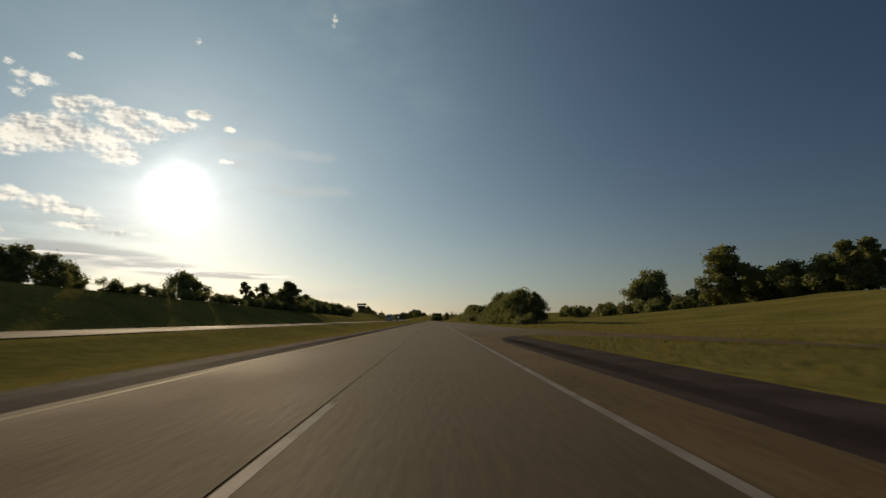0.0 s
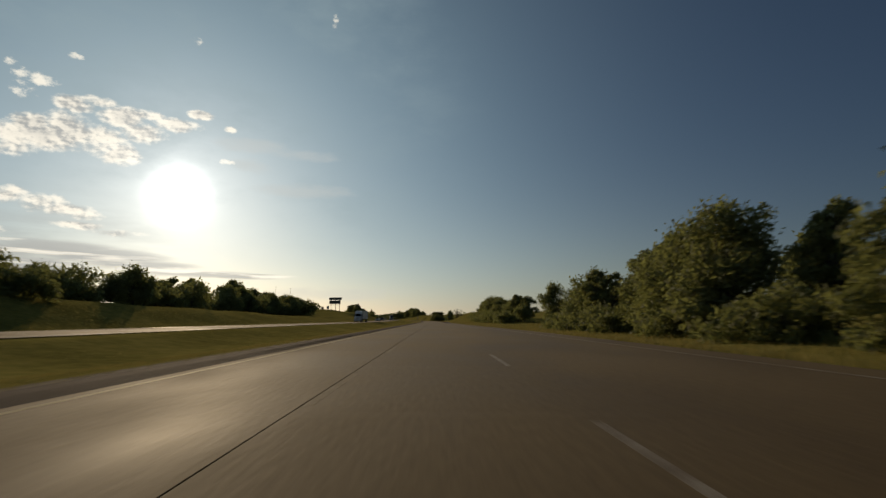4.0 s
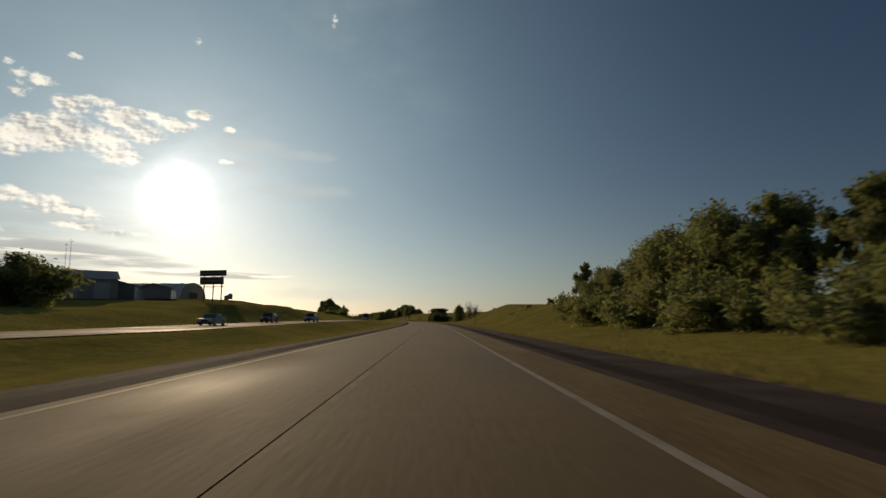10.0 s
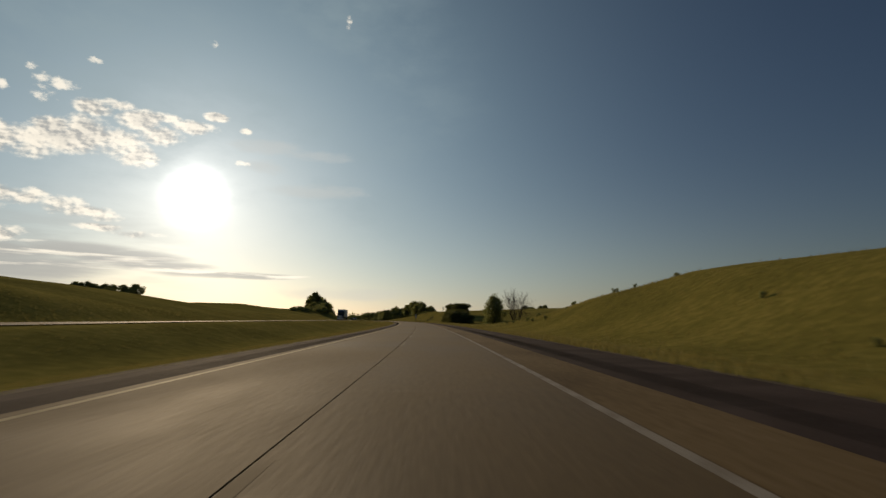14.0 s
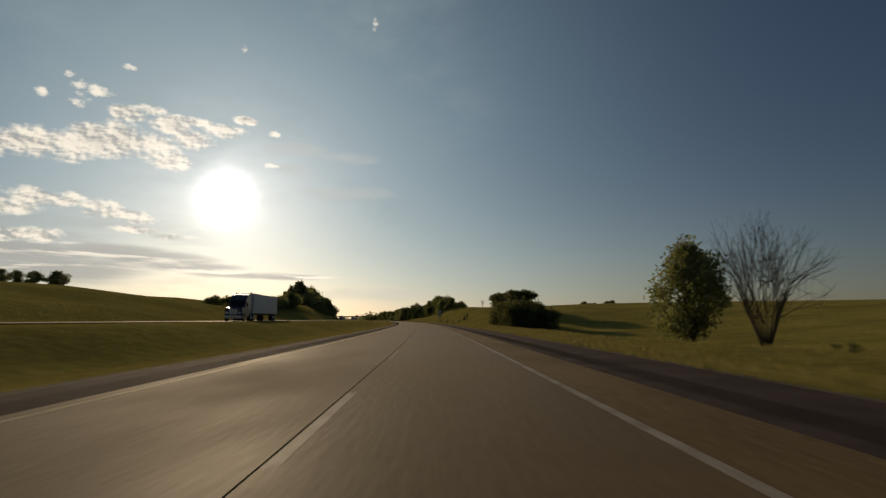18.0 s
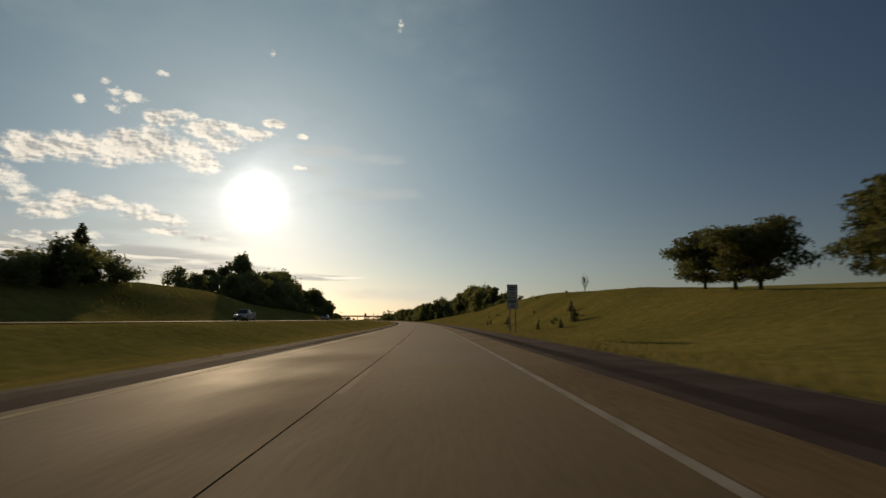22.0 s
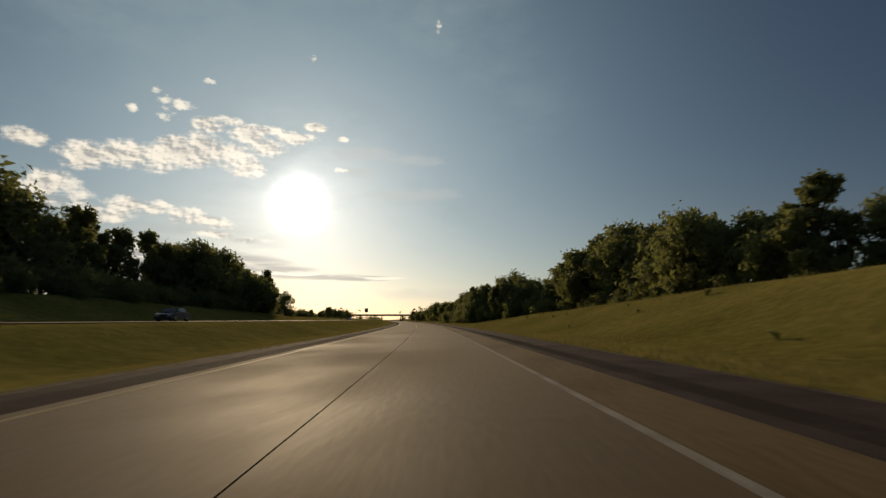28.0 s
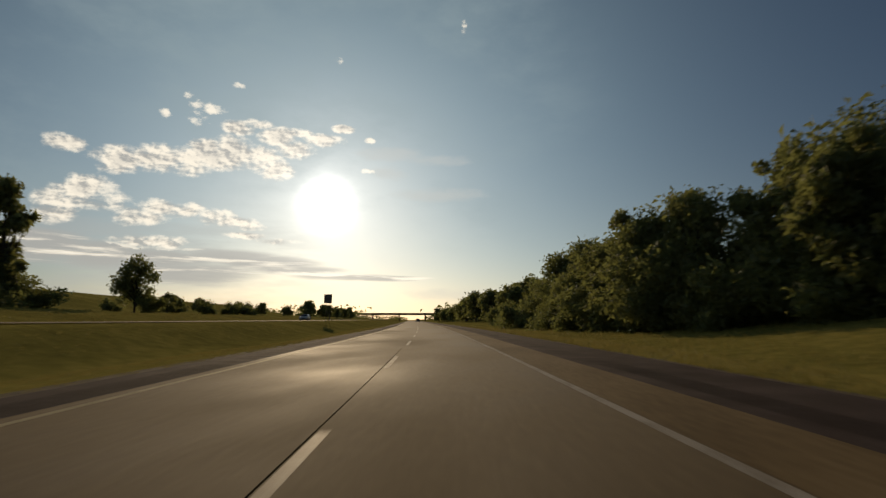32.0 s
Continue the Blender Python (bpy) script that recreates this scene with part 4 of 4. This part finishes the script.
def triangle(w, top, y, t):
    bm = bmesh.new()
    tip = [(-w / 2, top), (-w / 2 + .04, top + .03), (w / 2 - .04, top + .03), (w / 2, top), (.03, top - w * .85), (-.03, top - w * .85)]
    bm.faces.new([bm.verts.new((x, y, z)) for x, z in tip])
    bmesh.ops.solidify(bm, geom=bm.faces[:], thickness=t)
    return bm


plate = part("plate", triangle(.95, 3.35, .004, .012), M_SIGNBACK, yielding)
for z in (3.2, 2.85):
    bm = bmesh.new()
    rod(bm, (0, -.07, z), (0, .01, z), .018, .018, 8)
    part("bolt", bm, M_STEEL, plate)

guide = new("guide_sign")
tagged(guide, "square sign seen from its dark back", "road sign")
guide.matrix_world = stand(1185, -18.9, land(1185, -18.9), 0)
for x in (-.3, .3):
    bm = bmesh.new()
    box(bm, (x - .04, -.08, -.3), (x + .04, 0, 5.2))
    part("post", bm, M_WOOD, guide)
bm = bmesh.new()
box(bm, (-.75, 0, 3.6), (.75, .02, 5.3), .004)
part("panel", bm, M_SIGNBACK, guide)
bm = bmesh.new()
box(bm, (-.7, -.03, 4.0), (.7, 0, 4.08))
box(bm, (-.7, -.03, 4.8), (.7, 0, 4.88))
part("batten", bm, M_STEEL, guide)

# ---- sheds on the left hill ----
def arch_shed(w, l, h):
    """A hoop building: fabric skin over steel arches, end wall with a door; its length runs along y."""
    root = new("hoop_shed")
    n, prof = 20, []
    for i in range(n + 1):
        a = math.pi * i / n
        prof.append((math.cos(a) * w / 2, abs(math.sin(a)) ** .85 * h))
    vs, fs = [], []
    m = 11
    for j in range(m):
        y = -l / 2 + l * j / (m - 1)
        for x, z in prof:
            vs.append((x, y, z - .05 * math.sin(j * math.pi) + (.0 if j % 2 else .06)))
    for j in range(m - 1):
        for i in range(n):
            a = j * (n + 1) + i
            fs.append((a, a + 1, a + n + 2, a + n + 1))
    part("fabric_skin", mesh("fabric_skin", vs, fs, M_FABRIC, True), None, root, "dusty white fabric skin")
    for y, nm in ((-l / 2 + .1, "front_wall"), (l / 2 - .1, "back_wall")):
        bm = bmesh.new()
        loop = [bm.verts.new((x * .985, y, z * .985)) for x, z in prof]
        bm.faces.new(loop)
        bmesh.ops.solidify(bm, geom=bm.faces[:], thickness=.12)
        wall = part(nm, bm, M_FABRIC, root)
        bm = bmesh.new()
        box(bm, (-w * .16, y - .1 if y < 0 else y + .04, 0), (w * .16, y - .04 if y < 0 else y + .1, h * .48))
        part("door", bm, M_SIGNBACK, wall)
    for j in range(m):
        bm = bmesh.new()
        y = -l / 2 + l * j / (m - 1)
        for i in range(n):
            rod(bm, (prof[i][0] * 1.003, y, prof[i][1] * 1.003), (prof[i + 1][0] * 1.003, y, prof[i + 1][1] * 1.003), .07, .07, 5)
        part("arch", bm, M_STEEL, root)
    return root


hoop = arch_shed(21, 44, 8.2)
tagged(hoop, "large white hoop shed with arched end wall", "shed")
hoop.matrix_world = stand(592.5, -119.5, 8.7, 80)


def gable_shed(w, l, h, rise, nm, label):
    root = new(nm)
    bm = bmesh.new()
    box(bm, (-w / 2, -l / 2, 0), (w / 2, l / 2, h))
    part("wall", bm, M_METALWALL, root)
    for sx in (-1, 1):
        bm = bmesh.new()
        v = [bm.verts.new(c) for c in ((sx * (w / 2 + .5), -l / 2 - .4, h - .15), (sx * (w / 2 + .5), l / 2 + .4, h - .15), (0, l / 2 + .4, h + rise), (0, -l / 2 - .4, h + rise))]
        bm.faces.new(v)
        bmesh.ops.solidify(bm, geom=bm.faces[:], thickness=.15)
        part("roof", bm, M_ROOF, root)
    for sy in (-1, 1):
        bm = bmesh.new()
        v = [bm.verts.new(c) for c in ((-w / 2, sy * l / 2, h), (w / 2, sy * l / 2, h), (0, sy * l / 2, h + rise - .1))]
        bm.faces.new(v)
        bmesh.ops.solidify(bm, geom=bm.faces[:], thickness=.1)
        part("gable", bm, M_METALWALL, root)
    for i in range(4):
        bm = bmesh.new()
        y = -l / 2 + l * (i + .5) / 4
        box(bm, (w / 2, y - 1.6, 0), (w / 2 + .06, y + 1.6, h * .8))
        part("door", bm, M_ROOF, root)
    for i in range(int(l / 3) + 1):
        bm = bmesh.new()
        y = -l / 2 + 3 * i
        box(bm, (w / 2, y - .04, 0), (w / 2 + .04, y + .04, h - .2))
        part("rib", bm, M_ROOF, root)
    return tagged(root, label, "shed")


gable_shed(15, 26, 5.0, 2.4, "metal_shed", "long pale metal shed with low gabled roof").matrix_world = stand(478, -92, land(478, -92) - .3, -58)
gable_shed(12, 16, 4.4, 1.6, "metal_shed", "smaller pale metal shed with low gabled roof").matrix_world = stand(500, -88, land(500, -88) - .3, 15)
gable_shed(10, 12, 3.4, 1.4, "metal_shed", "small pale metal shed with low gabled roof").matrix_world = stand(521, -86, land(521, -86) - .3, 15)
for s, d in ((562, -75), (578, -81)):
    tank = new("storage_bin")
    bm = bmesh.new()
    rod(bm, (0, 0, 0), (0, 0, 1.9), .9, .9, 20)
    part("body", bm, M_METALWALL, tank)
    bm = bmesh.new()
    rod(bm, (0, 0, 1.9), (0, 0, 2.3), .96, .2, 20)
    part("lid", bm, M_ROOF, tank)
    for z in (.5, 1.0, 1.5):
        bm = bmesh.new()
        rod(bm, (0, 0, z), (0, 0, z + .06), .93, .93, 20)
        part("hoop", bm, M_STEEL, tank)
    tank.matrix_world = stand(s, d, land(s, d) - .1)
    tagged(tank, "small round metal storage bin on the hill", "bin", "storage bins")
for s, d, h in ((470, -84, 14), (492, -98, 15), (455, -95, 12)):
    mast = new("mast")
    bm = bmesh.new()
    rod(bm, (0, 0, -.3), (0, 0, h), .09, .04)
    part("pole", bm, M_STEEL, mast)
    bm = bmesh.new()
    box(bm, (-.5, -.04, h - .5), (.5, .04, h - .42))
    part("crossarm", bm, M_STEEL, mast)
    mast.matrix_world = stand(s, d, land(s, d))
    tagged(mast, "thin grey metal mast beside the sheds", "mast", "masts")

# ---- overpass ----
over = new("overpass")
tagged(over, "distant concrete overpass crossing both carriageways", "bridge")
over.matrix_world = stand(1610, -12, 0)
bm = bmesh.new()
box(bm, (-62, -5, 5.4), (52, 5, 6.6))
part("deck", bm, M_CONCRETE_STRIP, over)
for y in (-5.2, 5.0):
    bm = bmesh.new()
    box(bm, (-62, y, 6.6), (52, y + .2, 7.4))
    part("parapet", bm, M_CONCRETE_STRIP, over)
for x in (-27, -2, 22):
    bm = bmesh.new()
    box(bm, (x - .6, -4.6, 4.4), (x + .6, 4.6, 5.4))
    cap = part("pier_cap", bm, M_CONCRETE_STRIP, over)
    for y in (-3.6, 0, 3.6):
        bm = bmesh.new()
        rod(bm, (x, y, -.6), (x, y, 4.4), .45, .45, 12)
        part("column", bm, M_CONCRETE_STRIP, cap)
for sx, x in ((-1, -36), (1, 27)):
    bm = bmesh.new()
    pts = [(x, -7, -1), (x, 7, -1), (x + sx * 60, 9, -1), (x + sx * 60, -9, -1), (x + sx * 12, -5.2, 5.3), (x + sx * 12, 5.2, 5.3), (x + sx * 60, 5.2, 6.4), (x + sx * 60, -5.2, 6.4)]
    v = [bm.verts.new(p) for p in pts]
    for fc in ((0, 1, 5, 4), (4, 5, 6, 7), (0, 4, 7, 3), (1, 2, 6, 5)):
        bm.faces.new([v[i] for i in fc])
    part("embankment", bm, M_GROUND, over)

# ---- traffic on the opposite carriageway ----
M_GLASS = material("dark_car_glass", [(.01, .012, .014), (.018, .02, .022)], 0.08, 1.0, spec=0.6)
M_TYRE = material("tyre_rubber", [(.012, .012, .012), (.025, .025, .025)], 0.85, 4.0)
M_RIM = material("alloy_rim", [(.35, .35, .36), (.5, .5, .5)], 0.35, 3.0, metallic=0.8)
M_LAMP = material("headlight_lens", [(.6, .6, .58), (.75, .75, .72)], 0.1, 2.0, spec=0.6)
M_PLASTIC = material("black_trim", [(.015, .015, .016), (.03, .03, .032)], 0.6, 3.0)
M_TRAILER = material("white_trailer_skin", [(.55, .55, .54), (.70, .70, .69)], 0.45, 0.8, 0.1)
PAINT = {c: material(c + "_car_paint", v, 0.25, 1.0, spec=0.5) for c, v in
         {"white": [(.6, .6, .6), (.7, .7, .7)], "silver": [(.32, .33, .34), (.4, .41, .42)], "dark_blue": [(.02, .03, .06), (.03, .04, .08)], "grey": [(.10, .10, .11), (.14, .14, .15)]}.items()}


def profile(bm, pts, w, taper=None):
    """A side outline (y, z) drawn out across x; taper: half width for each point."""
    left = [bm.verts.new((-(taper[i] if taper else w / 2), y, z)) for i, (y, z) in enumerate(pts)]
    right = [bm.verts.new(((taper[i] if taper else w / 2), y, z)) for i, (y, z) in enumerate(pts)]
    bm.faces.new(left)
    bm.faces.new(right[::-1])
    n = len(pts)
    for i in range(n):
        j = (i + 1) % n
        bm.faces.new((left[j], left[i], right[i], right[j]))
    bmesh.ops.recalc_face_normals(bm, faces=bm.faces[:])
    return bm


def wheel(parent, x, y, r=.33, w=.22):
    bm = bmesh.new()
    rod(bm, (x - w / 2, y, r), (x + w / 2, y, r), r, r, 18)
    bmesh.ops.bevel(bm, geom=[e for e in bm.edges if len(e.link_faces) == 2 and e.calc_face_angle(0) > 1], offset=.03, segments=2, affect="EDGES")
    tyre = part("wheel", bm, M_TYRE, parent)
    bm = bmesh.new()
    s = 1 if x > 0 else -1
    rod(bm, (x + s * (w / 2 - .02), y, r), (x + s * (w / 2 + .012), y, r), r * .62, r * .55, 14)
    part("rim", bm, M_RIM, tyre)


def car(colour, kind, label):
    """A car facing -y: kinds sedan, suv, pickup."""
    root = new(kind if kind != "sedan" else "car")
    tall = {"sedan": 0.0, "suv": .22, "pickup": .25}[kind]
    half = 2.35 if kind != "pickup" else 2.75
    b = .22 + tall * .5
    bm = bmesh.new()
    profile(bm, [(-half, b), (-half, b + .42), (-half + .2, b + .55), (-half + 1.25, b + .68), (half - .2, b + .72), (half, b + .5), (half, b)], 1.8)
    bmesh.ops.bevel(bm, geom=bm.edges[:], offset=.05, segments=2, affect="EDGES")
    body = part("body", bm, PAINT[colour], root)
    top, back = b + 1.18 + tall * .6, half - (.75 if kind == "sedan" else .15 if kind == "suv" else 2.1)
    bm = bmesh.new()
    profile(bm, [(-half + 1.2, b + .66), (-half + 1.95, top), (back - .45, top), (back, b + .68)], 1.6, [.82, .66, .66, .80])
    bmesh.ops.bevel(bm, geom=bm.edges[:], offset=.04, segments=2, affect="EDGES")
    cabin = part("cabin", bm, PAINT[colour], root)
    bm = bmesh.new()
    v = [bm.verts.new(c) for c in ((-.72, -half + 1.24, b + .74), (.72, -half + 1.24, b + .74), (.60, -half + 1.86, top - .07), (-.60, -half + 1.86, top - .07))]
    bm.faces.new(v)
    bmesh.ops.translate(bm, verts=bm.verts, vec=(0, -.035, .02))
    bmesh.ops.solidify(bm, geom=bm.faces[:], thickness=.02)
    part("windscreen", bm, M_GLASS, cabin)
    for sx in (-1, 1):
        bm = bmesh.new()
        v = [bm.verts.new(c) for c in ((sx * .80, -half + 1.5, b + .76), (sx * .80, back - .3, b + .76), (sx * .69, back - .55, top - .08), (sx * .69, -half + 1.98, top - .08))]
        bm.faces.new(v)
        bmesh.ops.translate(bm, verts=bm.verts, vec=(sx * .035, 0, 0))
        bmesh.ops.solidify(bm, geom=bm.faces[:], thickness=.015)
        part("side_window", bm, M_GLASS, cabin)
        bm = bmesh.new()
        box(bm, (sx * .62 - .2, -half - .015, b + .33), (sx * .62 + .2, -half + .1, b + .47), .02)
        part("headlight", bm, M_LAMP, body)
        bm = bmesh.new()
        box(bm, (sx * .98 - .09, -half + 1.45, b + .74), (sx * .98 + .09, -half + 1.55, b + .88), .02)
        part("mirror", bm, PAINT[colour], cabin)
        for y in (-half + .95, half - .95):
            wheel(root, sx * .80, y, .33 + tall * .2)
    bm = bmesh.new()
    box(bm, (-.4, -half - .02, b + .22), (.4, -half + .05, b + .42), .01)
    part("grille", bm, M_PLASTIC, body)
    bm = bmesh.new()
    box(bm, (-.86, -half - .04, b - .04), (.86, -half + .1, b + .16), .03)
    part("bumper", bm, M_PLASTIC, body)
    if kind == "pickup":
        bm = bmesh.new()
        box(bm, (-.86, back + .05, b + .6), (-.78, half - .05, b + 1.0))
        box(bm, (.78, back + .05, b + .6), (.86, half - .05, b + 1.0))
        box(bm, (-.86, half - .1, b + .6), (.86, half - .03, b + 1.0))
        part("cargo_bed", bm, PAINT[colour], body)
    return tagged(root, label, "car" if kind != "pickup" else "pickup truck")


def semi(colour, label):
    """A tractor with a box trailer, facing -y; its origin is under the trailer's middle."""
    root = new("semi_truck")
    bm = bmesh.new()
    box(bm, (-1.29, -6.5, 1.15), (1.29, 8.0, 4.05), .03)
    trailer = part("trailer", bm, M_TRAILER, root, "white box trailer")
    for i in range(13):
        for sx in (-1, 1):
            bm = bmesh.new()
            y = -6.2 + 14 * i / 12
            box(bm, (sx * 1.29 - .012, y - .03, 1.3), (sx * 1.29 + .012, y + .03, 3.95))
            part("rib", bm, M_TRAILER, trailer)
    bm = bmesh.new()
    box(bm, (-.6, -6.4, .95), (.6, 7.9, 1.15))
    part("chassis", bm, M_PLASTIC, root)
    bm = bmesh.new()
    profile(bm, [(-11.6, .55), (-11.6, 1.75), (-10.1, 2.0), (-9.6, 3.0), (-8.9, 3.75), (-7.2, 3.9), (-7.2, .55)], 2.3)
    bmesh.ops.bevel(bm, geom=bm.edges[:], offset=.08, segments=2, affect="EDGES")
    cab = part("cab", bm, PAINT[colour], root)
    bm = bmesh.new()
    v = [bm.verts.new(c) for c in ((-1.0, -10.14, 2.1), (1.0, -10.14, 2.1), (1.0, -9.68, 2.95), (-1.0, -9.68, 2.95))]
    bm.faces.new(v)
    bmesh.ops.solidify(bm, geom=bm.faces[:], thickness=.03)
    part("windscreen", bm, M_GLASS, cab)
    bm = bmesh.new()
    box(bm, (-.55, -11.66, .9), (.55, -11.55, 1.65), .02)
    part("grille", bm, M_RIM, cab)
    bm = bmesh.new()
    box(bm, (-1.2, -11.8, .35), (1.2, -11.5, .75), .05)
    part("bumper", bm, M_RIM, cab)
    for sx in (-1, 1):
        bm = bmesh.new()
        box(bm, (sx * .85 - .17, -11.66, 1.0), (sx * .85 + .17, -11.5, 1.25), .03)
        part("headlight", bm, M_LAMP, cab)
        bm = bmesh.new()
        box(bm, (sx * 1.16 - .01, -9.5, 2.05), (sx * 1.16 + .01, -8.6, 2.9))
        part("side_window", bm, M_GLASS, cab)
        bm = bmesh.new()
        box(bm, (sx * 1.4 - .1, -9.9, 2.0), (sx * 1.4 + .1, -9.8, 2.7), .03)
        part("mirror", bm, M_PLASTIC, cab)
        bm = bmesh.new()
        rod(bm, (sx * 1.1, -7.05, 1.0), (sx * 1.1, -7.05, 4.2), .09, .09, 10)
        part("exhaust_stack", bm, M_RIM, cab)
        for y, w in ((-10.8, .3), (-7.3, .55), (-6.0, .55), (5.2, .55), (6.5, .55)):
            wheel(root, sx * (1.2 - w / 2 + .05), y, .5, w)
    return tagged(root, label, "truck")


def park(root, s, lane):
    d = {"near": -23.6, "far": -27.4}[lane]
    root.matrix_world = stand(s, d, z_opposite(s) + .004)


park(semi("white", "white semi truck with box trailer on the opposite lanes"), 347, "far")
park(semi("dark_blue", "dark blue semi truck with white trailer on the opposite lanes"), 697, "far")
park(car("silver", "sedan", "silver sedan on the opposite lanes"), 406, "far")
park(car("grey", "suv", "grey sport utility car on the opposite lanes"), 431, "far")
park(car("silver", "pickup", "silver pickup truck on the opposite lanes"), 447, "near")
park(car("white", "pickup", "white pickup truck on the opposite lanes"), 826, "far")
park(car("white", "suv", "white sport utility car on the opposite lanes"), 909, "far")
park(car("grey", "sedan", "grey sedan on the opposite lanes"), 1002, "far")
park(car("white", "sedan", "white sedan on the opposite lanes"), 1208, "far")
ahead = car("grey", "suv", "grey car far ahead on the highway lanes")
ahead.matrix_world = stand(1335, 0.0, 0.002, 180)


# ---- grass: loose blades in strips beside the paving ----
def grass(name, label, bands, seed):
    """bands: (from s, to s, near d, far d, count, blade height)."""
    g = np.random.default_rng(seed)
    vs, n = [], 0
    for a, b, d0, d1, count, hh in bands:
        for s, k, h, yaw, lean in zip(g.uniform(a, b, count), g.uniform(0, 1, count) ** 1.5, g.uniform(.5, 1.2, count) * hh, g.uniform(0, 6.28, count), g.normal(0, .35, count)):
            off = d0 + (d1 - d0) * k if d0 < 0 else pave_edge(s) + d0 - 6.0 + (d1 - d0) * k
            if d0 > 0 and 7.5 < s < 10.5:
                continue
            p = place(s, off, land(s, off) - .03)
            w = .02 + .05 * h
            c, si = math.cos(yaw) * w, math.sin(yaw) * w
            vs += [(p.x - c, p.y - si, p.z), (p.x + c, p.y + si, p.z), (p.x + lean * h * .6, p.y + lean * h * .3, p.z + h)]
            n += 1
    fs = np.arange(n * 3).reshape(-1, 3)
    return tagged(part(name, quads(name, np.array(vs), fs, M_BLADE), None), label, "grass", kind="stuff")


grass("grass_verge", "tufted olive grass along the outer shoulder", [(-20, 1180, 6.1, 9.5, 70000, .24), (-20, 1180, 9, 28, 110000, .26)], 1)
gore_rng = np.random.default_rng(9)
vs = []
for s, k, h, yaw in zip(gore_rng.uniform(-10, 44, 9000), gore_rng.uniform(0, 1, 9000), gore_rng.uniform(.08, .24, 9000), gore_rng.uniform(0, 6.28, 9000)):
    off = 6.1 + (min(ramp_inner(max(s, 10)), 26) - 6.4) * k
    if off > 6.1 and s > 9:
        p = place(s, off, -.05)
        c, si = math.cos(yaw) * .04, math.sin(yaw) * .04
        vs += [(p.x - c, p.y - si, p.z), (p.x + c, p.y + si, p.z), (p.x + .1 * c, p.y + .08, p.z + h)]
tagged(part("grass_gore", quads("grass_gore", np.array(vs), np.arange(len(vs)).reshape(-1, 3), M_BLADE), None), "olive grass between ramp and shoulder", "grass", kind="stuff")
grass("grass_median", "dry olive grass of the sunken median", [(-20, 1180, -7.25, -11, 70000, .13), (-20, 1180, -10, -20.2, 100000, .13)], 2)
grass("grass_bank", "olive grass on the bank beyond the opposite lanes", [(0, 1250, -32.2, -46, 60000, .3)], 3)

# ---- concrete slabs of the two lanes, last ----
SLAB = 7.2
slab_mesh = {}
for nm, w in (("inner", 3.888), ("outer", 5.178)):
    bm = bmesh.new()
    box(bm, (-w / 2, -SLAB / 2 + .006, -.03), (w / 2, SLAB / 2 - .006, 0.0), 0)
    me = bpy.data.meshes.new("slab")
    bm.to_mesh(me)
    bm.free()
    me.materials.append(M_CONCRETE)
    slab_mesh[nm] = me
for nm, mid in (("inner", -3.80), ("outer", .755)):
    for i in range(149):
        ob = new("slab", slab_mesh[nm])
        ob.parent = road_bed
        ob.matrix_world = stand(30 + SLAB * i, mid, 0.0)
    vs, fs = [], []
    w = 3.888 if nm == "inner" else 5.178
    for i in list(range(-12, 0)):
        k = len(vs)
        s0 = 30 + SLAB * (i - .5)
        vs += [place(s0 + .006, mid - w / 2, 0), place(s0 + .006, mid + w / 2, 0), place(s0 + SLAB - .006, mid + w / 2, 0), place(s0 + SLAB - .006, mid - w / 2, 0)]
        fs.append((k, k + 1, k + 2, k + 3))
    ob = part("slabs_behind", mesh("slabs_behind", vs, fs, M_CONCRETE), None, road_bed)
    ob["kind"] = "stuff"
